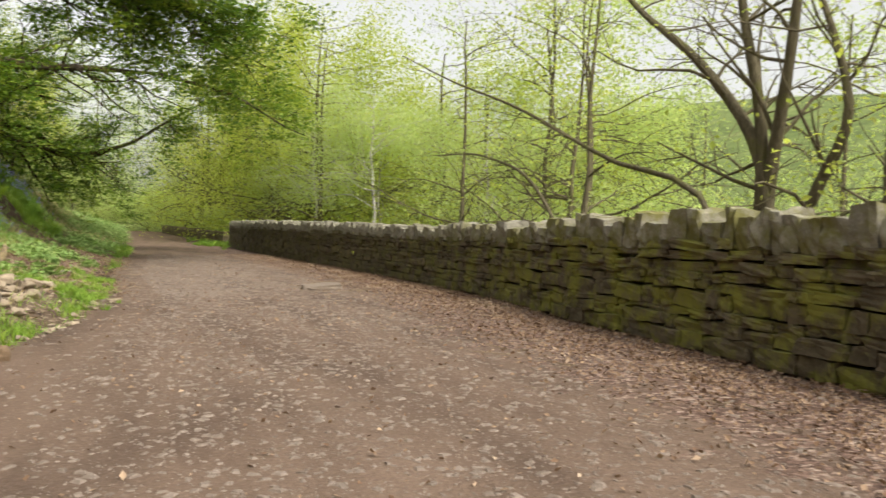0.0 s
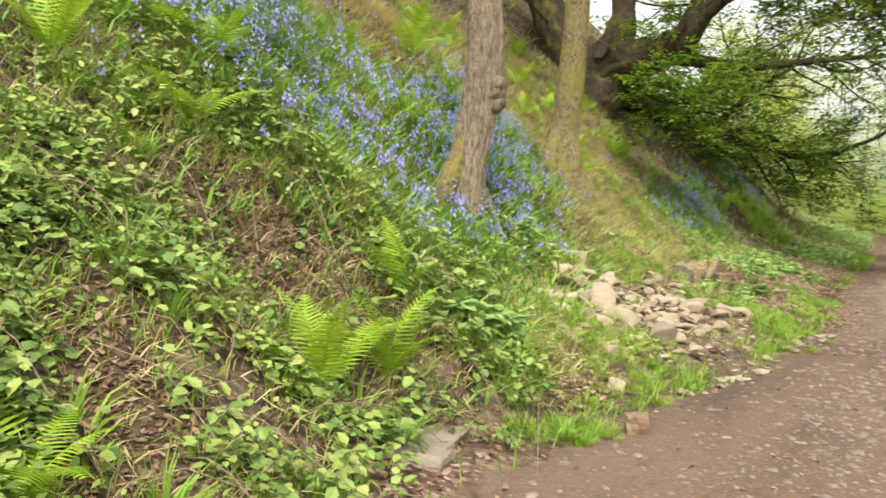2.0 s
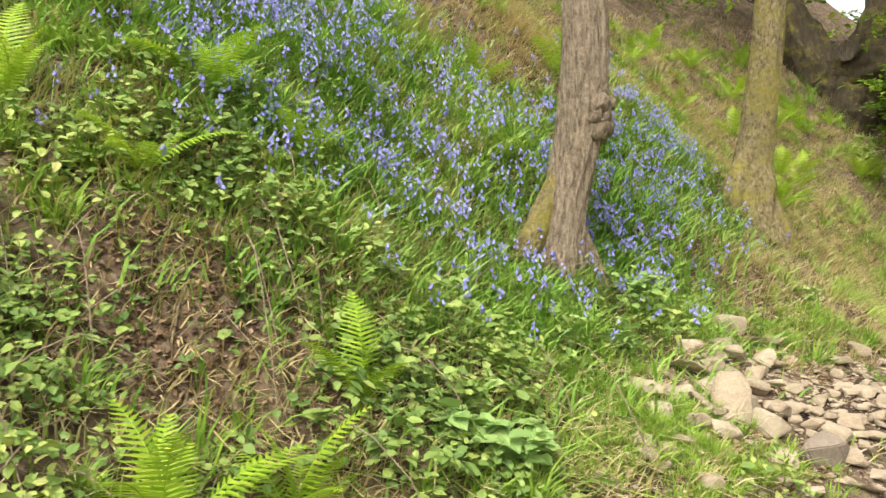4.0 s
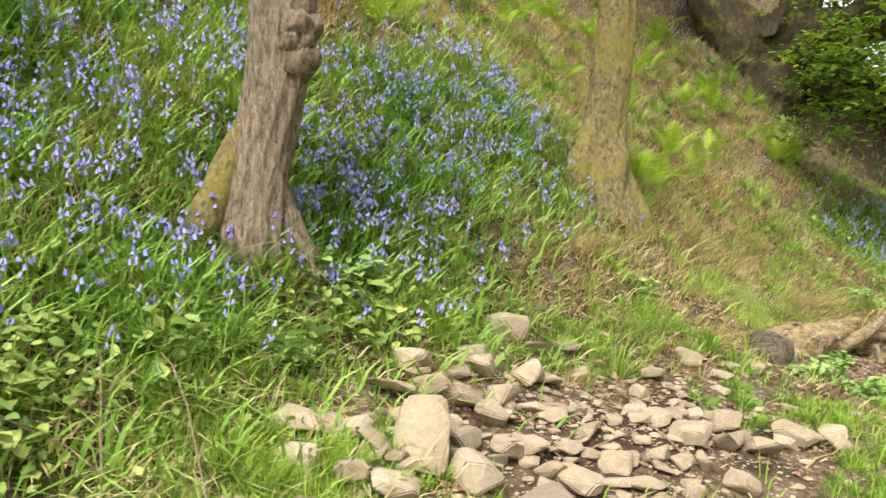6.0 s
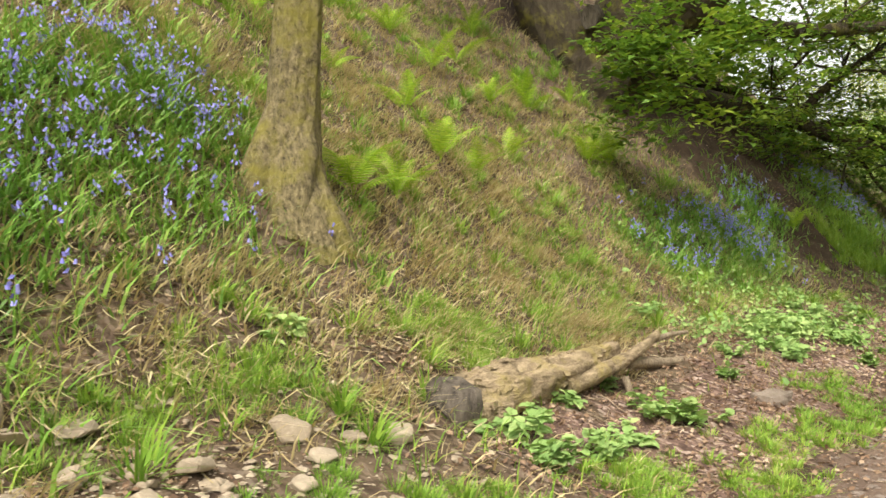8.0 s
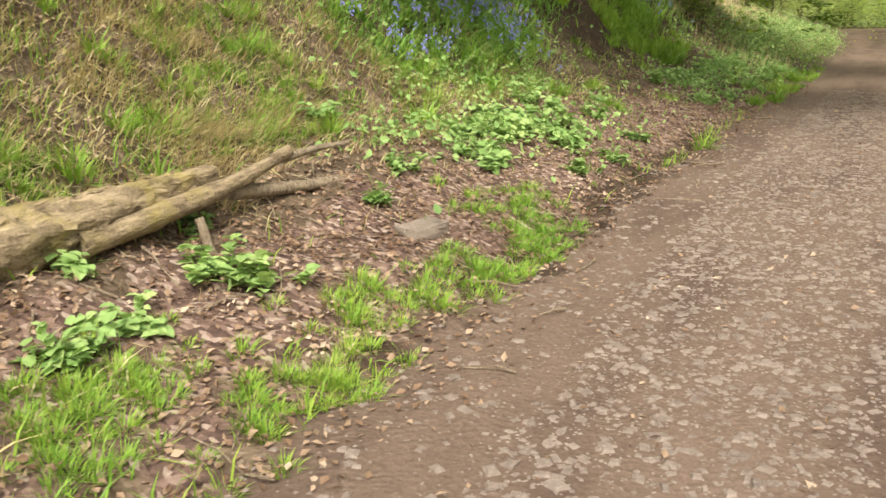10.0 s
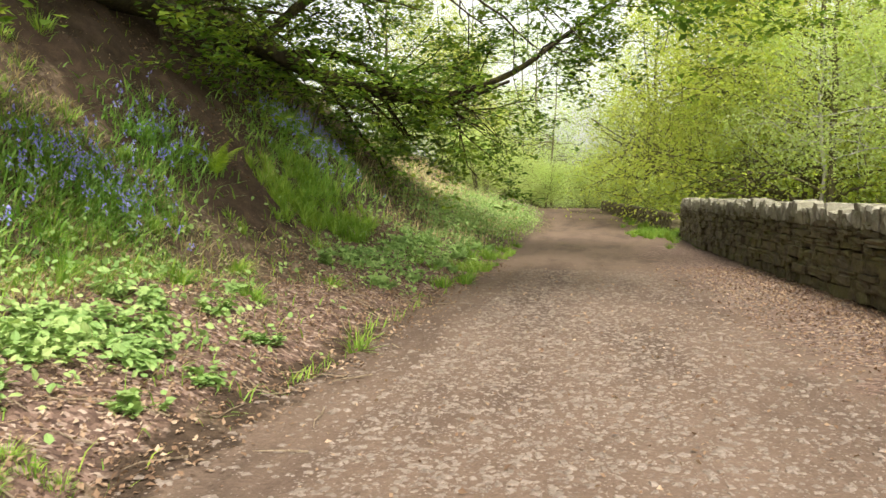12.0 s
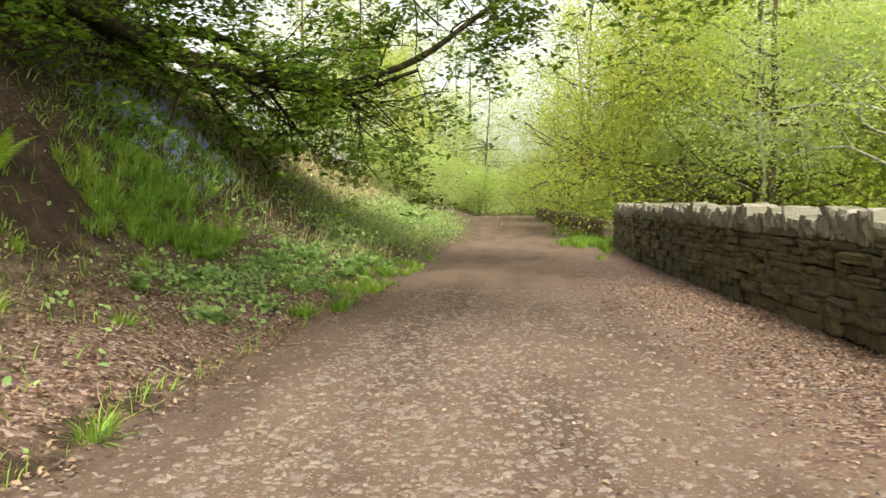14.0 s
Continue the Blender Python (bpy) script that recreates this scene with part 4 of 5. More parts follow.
def grow_grass():
    rng = np.random.default_rng(51)
    bank = lambda x, y: (edge(y) - x > 0.05)
    # thin general cover, thinner far up and far off
    g = Soup()
    bald = lambda x, y: smoothstep(0.55, 0.8, patchy(x, y, 2.2, 6.0))
    near = lambda x, y: bank(x, y) * (1 - bare_here(x, y)) * (1 - 0.8 * bald(x, y)) * (0.1 + 0.9 * patchy(x, y, 3.1, 2.0) ** 1.5) * np.where(x < -6.5, 0.6, 1.0) * np.where(y > 7, 0.6, 1.0)
    x, y = pick(rng, 34000, -10, -0.4, -3, 20, near)
    blades(g, rng, x, y, 0.17, 0.011, 0.85, 0.18)
    x, y = pick(rng, 10000, -8, -0.1, 18, 46, lambda x, y: bank(x, y) * (1 - 0.93 * bare_here(x, y)))
    blades(g, rng, x, y, 0.2, 0.013, 0.8, 0.15)
    # bright lush tufts: place, spread across and along the lane, height
    tufts = [(-2.62, 4.73, 0.22, 0.25, 0.2), (-2.1, 5.0, 0.2, 0.25, 0.2), (-1.84, 5.05, 0.2, 0.3, 0.18), (-1.55, 4.7, 0.22, 0.5, 0.15), (-2.3, 4.5, 0.2, 0.25, 0.18), (-2.72, 7.96, 0.14, 0.35, 0.2), (-2.67, 8.5, 0.14, 0.3, 0.2), (-1.8, 8.05, 0.14, 0.2, 0.13), (-2.57, 7.21, 0.1, 0.12, 0.12), (-1.39, 8.57, 0.16, 0.3, 0.14),
             (-1.26, 10.4, 0.16, 0.25, 0.14), (-3.16, 11.2, 0.18, 0.3, 0.2), (-0.95, 8.7, 0.22, 0.5, 0.14), (-0.72, 7.6, 0.16, 0.5, 0.15), (-1.65, 3.0, 0.15, 0.18, 0.17), (-1.4, 3.1, 0.1, 0.12, 0.12), (-2.03, 3.9, 0.2, 0.25, 0.18), (-1.97, 0.95, 0.2, 0.25, 0.17), (-3.0, 10.7, 0.25, 0.35, 0.26)]
    tufts += [(-3.92, 14.3, 0.4, 0.5, 0.26), (-0.87, 11.8, 0.18, 0.3, 0.15), (-0.61, 12.75, 0.14, 0.3, 0.16), (-1.05, 14.2, 0.2, 0.35, 0.15), (-1.13, 9.95, 0.14, 0.22, 0.16), (-0.6, 11.15, 0.12, 0.18, 0.13), (-0.64, 13.8, 0.16, 0.4, 0.12), (-0.61, 10.5, 0.12, 0.2, 0.12), (-2.9, 25.4, 0.4, 0.8, 0.34), (-3.2, 24.3, 0.25, 0.4, 0.26),
              (-0.15, 27.0, 0.35, 2.4, 0.24), (-3.6, 17.6, 0.5, 0.8, 0.2), (-4.9, 9.0, 0.4, 0.6, 0.2), (-5.2, 10.8, 0.5, 0.6, 0.2), (-6.3, 12.0, 0.6, 0.7, 0.2), (4.6, 46, 0.5, 6.0, 0.3), (4.4, 41, 0.5, 1.2, 0.3)]
    for cx, cy, rx, ry, h in tufts:
        n = int(min(3600, 700 + 22000 * rx * ry))
        c = max(5, n // 60)
        who = rng.integers(0, c, n)
        tx, ty, tall = rng.normal(cx, rx, c), rng.normal(cy, ry, c), rng.uniform(0.6, 1.2, c)
        a = rng.uniform(0, 6.28, n)
        out = rng.random(n) ** 0.7 * 0.06 * (1 if cy < 20 else 1.6)
        x, y = tx[who] + np.cos(a) * out, ty[who] + np.sin(a) * out
        k = (edge(y) - x > -0.12) | (x > 3)
        blades(g, rng, x[k], y[k], (h * (0.66 if cy < 20 else 0.85) * tall[who])[k], 0.006 if cy < 20 else 0.013, 0.85, 0.05, 0.0, a[k])
    # scattered tussocks
    tx, ty = pick(rng, 640, -9.5, -1.3, -2, 22, lambda x, y: np.where((y > 7) & (y < 13) & (x > -5), 0.35, 1.0) * (edge(y) - x > 0.6) * (1 - bare_here(x, y)) * 0.9)
    for cx, cy in zip(tx, ty):
        n = int(rng.uniform(30, 90))
        a = rng.uniform(0, 6.28, n)
        out = rng.random(n) ** 0.7 * rng.uniform(0.04, 0.13)
        blades(g, rng, cx + np.cos(a) * out, cy + np.sin(a) * out, rng.uniform(0.12, 0.32), 0.014, 0.9, 0.22, 0.0, a)
    stuff("grass", g, M_GRASS, "fresh green grass in tufts on the bank", "grass")
    # straw lying downhill
    d = Soup()
    dry = lambda x, y: (edge(y) - x > 0.7) * (1 - bare_here(x, y)) * np.clip(0.25 + 0.5 * smoothstep(6.0, 4.5, y) * patchy(x, y, 2.6, 1.0) + 0.5 * patchy(x, y, 1.4, 5.0) + 0.6 * blob(x, y, -3.6, 8.6, 0.9, 1.6) + 0.5 * blob(x, y, -4.2, 12, 1.4, 2.5) + 0.4 * blob(x, y, -6.5, 7, 2, 3) - 0.5 * bells_here(x, y), 0, 1)
    x, y = pick(rng, 50000, -10, -1.0, -3, 21, lambda x, y: dry(x, y) * (0.15 + 0.85 * patchy(x, y, 3.7, 1.3)))
    blades(d, rng, x, y, 0.22, 0.013, 0.75, 0.6)
    x, y = rng.normal(-3.25, 0.13, 900), rng.normal(13.4, 0.45, 900)
    blades(d, rng, x, y, 0.3, 0.007, 0.25, 0.85, 0.1)
    x, y = pick(rng, 4000, -6, -0.6, 28, 48, lambda x, y: (edge(y) - x > 0.4) * 0.6)
    blades(d, rng, x, y, 0.4, 0.014, 0.6, 0.2)
    # thick clumps of last year's grass
    tx, ty = pick(rng, 900, -9.0, -2.2, 2, 19, lambda x, y: dry(x, y) * 0.9 + 0.08)
    for cx, cy in zip(tx, ty):
        n = int(rng.uniform(20, 70))
        blades(d, rng, rng.normal(cx, 0.09, n), rng.normal(cy, 0.12, n), rng.uniform(0.14, 0.34), 0.012, 0.5, 0.8)
    stuff("dry_grass", d, M_STRAW, "dead straw-coloured grass hanging down the bank", "grass")
    # strap leaves under the bluebells
    s = Soup()
    x, y = pick(rng, 56000, -10, -2.0, 0, 30, lambda x, y: np.clip(bells_here(x, y) * 1.3 + 0.28 * blob(x, y, -3.3, 4.4, 0.9, 1.4) * (1 - bare_here(x, y)), 0, 1))
    blades(s, rng, x, y, 0.27, 0.021, 1.1, 0.32)
    stuff("bluebell_leaves", s, M_STRAP, "dark green strap leaves below the bluebells", "leaves")


def grow_bluebells():
    rng = np.random.default_rng(52)
    x, y = pick(rng, 2150, -10, -2.6, 0, 30, lambda x, y: bells_here(x, y) ** 1.3 * np.where(x < -7.5, 0.5, 1))
    n = len(x)
    stems, bells = Soup(), Soup()
    h = rng.uniform(0.2, 0.36, n)
    z = gz(x, y)
    az = rng.uniform(0, 6.28, n)
    bend = rng.uniform(0.05, 0.12, n)
    o = np.stack([x, y, z], 1)
    top = o + np.stack([np.cos(az) * bend, np.sin(az) * bend, h], 1)
    w = np.stack([np.sin(az), -np.cos(az), np.zeros(n)], 1) * 0.003
    v = np.stack([o - w, o + w, top + w, top - w], 1)
    stems.add(v.reshape(-1, 3), np.arange(n)[:, None] * 4 + np.array([0, 1, 2, 3]))
    m = 6
    f = np.linspace(0.74, 1.0, m)
    p = o[:, None] + (top - o)[:, None] * f[None, :, None]
    p = p.reshape(-1, 3) + rng.normal(0, 0.018, (n * m, 3))
    k = n * m
    r = rng.uniform(0.009, 0.015, k)
    ln = rng.uniform(0.018, 0.03, k)
    ang = np.arange(4) * np.pi / 2
    tilt = rng.normal(0, 0.4, (k, 2))
    ringt = p[:, None] + np.stack([np.cos(ang)[None] * r[:, None] * 0.5, np.sin(ang)[None] * r[:, None] * 0.5, np.zeros((k, 4))], -1)
    low = p + np.stack([tilt[:, 0] * ln, tilt[:, 1] * ln, -ln], 1)
    ringb = low[:, None] + np.stack([np.cos(ang)[None] * r[:, None], np.sin(ang)[None] * r[:, None], np.zeros((k, 4))], -1)
    v = np.concatenate([ringt, ringb], 1)
    a = np.arange(k)[:, None] * 8
    faces = np.concatenate([a + np.array([i, (i + 1) % 4, 4 + (i + 1) % 4, 4 + i]) for i in range(4)] + [a + np.array([0, 1, 2, 3])])
    bells.add(v.reshape(-1, 3), faces)
    stuff("bluebell_stems", stems, M_STRAP, "thin green bluebell stems on the bank", "stems")
    stuff("bluebells", bells, M_BELL, "drift of violet-blue bluebells in flower", "flowers")


grow_grass()
grow_bluebells()


def leaflets(soup, rng, pos, size, up=0.7):
    """Broad toothed leaves, gently folded, facing up and about."""
    n = len(pos)
    nz = rng.normal(0, 0.45, (n, 3))
    nz[:, 2] += up
    nz[:, 0] += 0.35
    nz /= np.linalg.norm(nz, axis=1)[:, None]
    u = rng.normal(0, 1, (n, 3))
    u -= nz * (u * nz).sum(1)[:, None]
    u /= np.linalg.norm(u, axis=1)[:, None]
    w = np.cross(nz, u)
    shape = np.array([[0, 0, 0], [0.3, 0.36, 0.06], [0.72, 0.26, 0.04], [1.0, 0, -0.1], [0.72, -0.26, 0.04], [0.3, -0.36, 0.06], [0.5, 0, -0.02]])
    sc = size * rng.uniform(0.55, 1.3, n)
    v = pos[:, None] + sc[:, None, None] * (shape[None, :, 0:1] * u[:, None] + shape[None, :, 1:2] * w[:, None] + shape[None, :, 2:3] * nz[:, None])
    a = np.arange(n)[:, None] * 7
    soup.add(v.reshape(-1, 3), np.concatenate([a + np.array(q) for q in ([0, 6, 2, 1], [6, 3, 2, 2], [0, 5, 4, 6], [6, 4, 3, 3])][:1] + [a + np.array([0, 5, 4, 6])]))
    soup.f.append(np.concatenate([a + np.array([6, 3, 2]), a + np.array([6, 4, 3])]) + soup.count - n * 7)


def bramble_cover():
    rng = np.random.default_rng(53)
    soup = Soup()
    w = lambda x, y: (edge(y) - x > 0.35) * (1 - bare_here(x, y)) * np.clip(1.3 * blob(x, y, -3.0, 0.2, 1.4, 1.7) * patchy(x, y, 2.4, 1.0) ** 0.7 + 0.25 * blob(x, y, -2.6, 3.6, 0.5, 0.6) + 0.4 * blob(x, y, -3.0, 5.9, 0.3, 0.6) + 0.12 * patchy(x, y, 1.5, 3.0) * (y < 5) + 0.5 * blob(x, y, -4.2, 2.6, 0.7, 0.6), 0, 1)
    gap = lambda x, y: 1 - 0.92 * smoothstep(0.5, 0.72, patchy(x, y, 2.2, 6.0))
    cx, cy = pick(rng, 520, -8, -1.2, -3, 8, lambda x, y: w(x, y) * gap(x, y))
    for px, py in zip(cx, cy):
        wide, tall, n = rng.uniform(0.1, 0.26), rng.uniform(0.08, 0.34), int(rng.uniform(7, 19))
        a, q = rng.uniform(0, 6.28, n), np.sqrt(rng.random(n))
        x, y = px + np.cos(a) * q * wide, py + np.sin(a) * q * wide
        z = gz(x, y) + 0.03 + tall * (1 - 0.75 * q * q) * rng.uniform(0.75, 1.05, n)
        size = rng.uniform(0.045, 0.082)
        trio = np.repeat(np.stack([x, y, z], 1), 3, axis=0) + rng.normal(0, 1, (3 * n, 3)) * (0.028, 0.028, 0.008)
        leaflets(soup, rng, trio, size, 1.3)
    x, y = pick(rng, 3200, -8, -1.2, -3, 8, lambda x, y: w(x, y) * gap(x, y))
    leaflets(soup, rng, np.stack([x, y, gz(x, y) + rng.uniform(0.02, 0.2, len(x))], 1), 0.05)
    canes = Soup()
    cx, cy = pick(rng, 110, -6, -1.6, -2, 6, w)
    for px, py in zip(cx, cy):
        a, ln, top = rng.uniform(0, 6.28), rng.uniform(0.4, 1.1), rng.uniform(0.12, 0.35)
        pts = [(px + math.cos(a) * ln * f, py + math.sin(a) * ln * f, top * 4 * f * (1 - f)) for f in (0, 0.2, 0.4, 0.6, 0.8, 1.0)]
        tube(canes, [(q[0], q[1], float(gz(q[0], q[1])) + q[2]) for q in pts], np.linspace(0.005, 0.002, 6), 5, False)
    stuff("bramble_canes", canes, M_TWIG, "thin arching brown bramble canes on the bank", "canes")
    stuff("bramble_leaves", soup, M_BRAMBLE, "tangled green bramble leaves over the bank", "leaves")
    ivy = Soup()
    w2 = lambda x, y: (edge(y) - x > 0.2) * np.clip(1.2 * patchy(x, y, 4.0, 1.0) * blob(x, y, -1.75, 16.7, 0.5, 0.9) + 1.6 * patchy(x, y, 3.4, 2.0) ** 3 * blob(x, y, -2.3, 16.3, 0.9, 1.8) + 0.9 * blob(x, y, -1.5, 23.3, 0.7, 0.9) + 0.8 * blob(x, y, -1.3, 25.8, 0.5, 2.6) + 0.9 * blob(x, y, -1.6, 33, 1.0, 5.0) + 0.9 * patchy(x, y, 3.4, 2.0) ** 2 * blob(x, y, -2.8, 19.5, 0.9, 1.6) + 0.5 * patchy(x, y, 3.0, 1.0) * blob(x, y, -3.6, 17.5, 0.8, 1.6) + 0.9 * blob(x, y, -1.2, 41, 1.2, 4.0), 0, 1)
    x, y = pick(rng, 13000, -5, 0.2, 12, 47, w2)
    lift = rng.uniform(0.01, 0.2, len(x)) * np.where(y > 29, 3.0, 1.0)
    leaflets(ivy, rng, np.stack([x, y, gz(x, y) + lift], 1), 0.07)
    stuff("ground_ivy", ivy, M_NETTLE, "low green leaves spreading at the foot of the bank", "leaves")


bramble_cover()


def nettle_mesh(seed):
    rng = np.random.default_rng(seed)
    stems, leaf = Soup(), Soup()
    for k in range(9):
        a, r = rng.uniform(0, 6.28), rng.uniform(0.02, 0.22)
        h = rng.uniform(0.06, 0.22)
        p = np.array([r * math.cos(a), r * math.sin(a), -0.01])
        t = p + np.array([0.4 * r * math.cos(a), 0.4 * r * math.sin(a), h])
        tube(stems, [p, (p + t) / 2 + rng.normal(0, 0.01, 3), t], [0.004, 0.0035, 0.002], 5, False)
        c = np.array([p + (t - p) * f for f in np.linspace(0.35, 1, 4) for q in range(4)])
        leaflets(leaf, rng, c + rng.normal(0, 0.02, c.shape), 0.11, 1.6)
    return stems.mesh("stalk", M_STRAP), leaf.mesh("foliage", M_NETTLE)


NETTLES = [nettle_mesh(200 + k) for k in range(4)]


def nettle(x, y, size, k):
    root = tagged(empty("nettle", pose(x, y, float(gz(x, y)), 0, 0, 67 * k)), "small clump of bright green nettles", "plant", "nettles at the foot of the bank")
    size *= 0.85
    root.scale = (size, size, size)
    tagged(part("stalk", NETTLES[k % 4][0], root), kind="stuff")
    tagged(part("foliage", NETTLES[k % 4][1], root), kind="stuff")


rng_n = np.random.default_rng(7)
spots = [(-2.22, 11.0, 1.0), (-1.64, 11.39, 0.9), (-1.35, 11.53, 1.0), (-1.5, 10.37, 0.9), (-1.56, 10.69, 0.8), (-1.97, 9.91, 1.0), (-2.35, 12.04, 0.7), (-1.72, 13.22, 0.7), (-2.02, 14.0, 0.9), (-3.2, 14.59, 1.0), (-2.09, 16.55, 1.1), (-1.51, 16.65, 1.1), (-1.74, 18.33, 0.9), (-1.05, 17.98, 0.8), (-1.61, 9.78, 0.9),
         (-1.94, 19.36, 0.8), (-1.38, 16.43, 1.1), (-0.9, 16.5, 0.7), (-0.96, 15.74, 0.8), (-2.4, 17.8, 1.0), (-2.5, 3.25, 1.4), (-2.35, 3.5, 1.1), (-2.95, 8.9, 0.9), (-2.85, 5.3, 1.1), (-3.0, 4.7, 1.0), (-3.25, 6.1, 1.1)]
for k in range(18):
    spots.append((rng_n.normal(-1.9, 0.38), rng_n.normal(16.2, 0.8), rng_n.uniform(0.7, 1.1)))
for k, (x, y, s) in enumerate(spots):
    nettle(x, y, s, k)
for k in range(60):
    y = rng_n.uniform(22, 31)
    nettle(float(edge(y)) - rng_n.uniform(0.4, 1.9), y, rng_n.uniform(0.55, 0.95), k)


# ---- ferns ----
def frond_mesh(seed, length):
    rng = np.random.default_rng(seed)
    soup = Soup()
    n = 26
    t = np.linspace(0, 1, n)
    rise = 1.05 - 1.15 * t
    dx, dz = np.cos(rise), np.sin(rise)
    x = np.cumsum(dx) * length / n
    z = np.cumsum(dz) * length / n
    line = np.stack([x, np.zeros(n), z], 1)
    tube(soup, line, np.linspace(0.005, 0.0015, n), 4, False)
    for i in range(4, n):
        f = t[i]
        ln = length * 0.23 * math.sin(math.pi * min(1, (f - 0.08) / 0.95)) ** 0.7 * (1.15 - 0.6 * f) + 0.01
        for side in (-1, 1):
            a = np.array([0.42, side, 0.05])
            a /= np.linalg.norm(a)
            wdt = length / n * 0.42
            p = line[i]
            fwd = np.array([dx[i], 0, dz[i]]) * wdt
            q = []
            m = 5
            for k in range(m):
                c = p + a * ln * k / m + np.array([0, 0, -0.10 * ln * (k / m) ** 2])
                w = (1 - 0.8 * k / m) * (1.0 if k % 2 == 0 else 0.8)
                q += [c - fwd * w, c + fwd * w]
            q.append(p + a * ln + np.array([0.01, 0, -0.1 * ln]))
            soup.add(q, [(2 * k, 2 * k + 1, 2 * k + 3, 2 * k + 2) for k in range(m - 1)])
            soup.f.append(np.array([[2 * m - 2, 2 * m - 1, 2 * m]]) + soup.count - len(q))
    return soup.mesh("frond", M_FERN)


FRONDS = [frond_mesh(300 + k, 0.62 + 0.06 * k) for k in range(4)]


def fern(x, y, size, k, fronds=7, droop=0.0):
    rng = np.random.default_rng(400 + k)
    root = tagged(empty("fern", pose(x, y, float(gz(x, y)) - 0.02)), "bright yellow-green fern with arching fronds", "fern", "ferns on the bank")
    for i in range(fronds):
        ob = part("frond", FRONDS[(i + k) % 4], root)
        s = size * rng.uniform(0.75, 1.1)
        ob.matrix_local = pose(0, 0, 0, rng.normal(0, 8), rng.uniform(-32, 10) + droop, i * 360 / fronds + rng.normal(0, 14))
        ob.scale = (s, s, s)


FERNS = [(-2.72, 2.89, 0.85, 5), (-2.55, 1.8, 1.05, 9), (-2.46, 2.35, 0.85, 8), (-4.27, 10.85, 1.2, 10), (-4.96, 1.9, 1.0, 8), (-4.61, 3.12, 0.95, 8), (-4.15, 2.4, 0.8, 7), (-2.4, -0.12, 0.9, 7), (-5.91, 8.49, 1.1, 8), (-4.19, 3.6, 0.8, 7), (-5.35, 14.2, 0.8, 6), (-4.5, 11.7, 1.0, 7), (-7.42, 11.22, 1.0, 7), (-9.0, 15.4, 1.0, 7), (-8.34, 15.9, 1.0, 7),
         (-6.86, 16.73, 0.9, 7), (-7.3, 18.4, 1.0, 7), (-5.6, 17.75, 1.0, 8)]
FERNS += [(-8.55, 18.46, 1.1, 8), (-7.4, 15.83, 1.0, 7), (-7.0, 18.1, 1.0, 7), (-6.85, 19.37, 0.9, 6), (-5.45, 18.2, 0.8, 6), (-7.39, 12.27, 1.0, 7), (-6.49, 14.13, 1.0, 7), (-5.31, 13.42, 1.0, 7), (-3.67, 22.6, 1.0, 7), (-7.7, 16.9, 1.0, 7), (-6.0, 15.9, 0.9, 6), (-6.9, 13.1, 0.8, 6), (-5.9, 7.0, 0.8, 6), (-6.6, 9.6, 0.9, 7)]
for k, (x, y, s, n) in enumerate(FERNS):
    fern(x, y, s, k, n, -28 if k == 0 else (8 if k == 3 else -10))


# ---- stones of the tumbled heap ----
ROCKS = [shard_mesh("stone", 500 + k, M_RUBBLE) for k in range(12)]
rng_s = np.random.default_rng(61)


def stone(x, y, w, h, label="pale broken sandstone block on the bare earth", flat=0.0):
    ob = tagged(new("stone", ROCKS[rng_s.integers(0, 12)]), label, "stone", "stones of the tumbled heap")
    d = min(w, 0.25) * rng_s.uniform(0.7, 1.0)
    ob.matrix_basis = pose(x, y, float(gz(x, y)) + h * 0.22, rng_s.normal(0, 12), rng_s.normal(10, 12), rng_s.uniform(30, 150))
    ob.scale = (w * 1.1, d * 1.2, h * rng_s.uniform(0.45, 0.85))


HEAP = [(-2.89, 7.05, 0.25, 0.22), (-2.66, 5.98, 0.21, 0.19), (-2.52, 5.71, 0.36, 0.12), (-2.66, 6.44, 0.21, 0.13), (-2.48, 6.37, 0.17, 0.17), (-2.4, 6.65, 0.26, 0.22), (-2.49, 5.11, 0.26, 0.13), (-2.12, 5.82, 0.19, 0.19), (-2.2, 6.12, 0.18, 0.18), (-2.28, 6.31, 0.21, 0.18), (-2.23, 5.8, 0.16, 0.14), (-1.89, 5.66, 0.24, 0.19), (-2.19, 5.32, 0.2, 0.15),
        (-2.07, 5.35, 0.12, 0.12), (-2.47, 5.92, 0.2, 0.14), (-1.65, 6.13, 0.22, 0.17), (-1.66, 6.46, 0.2, 0.13), (-1.48, 6.46, 0.2, 0.11), (-1.58, 7.11, 0.22, 0.14), (-1.63, 7.58, 0.2, 0.19), (-1.59, 6.73, 0.18, 0.15), (-1.91, 6.09, 0.18, 0.18)]
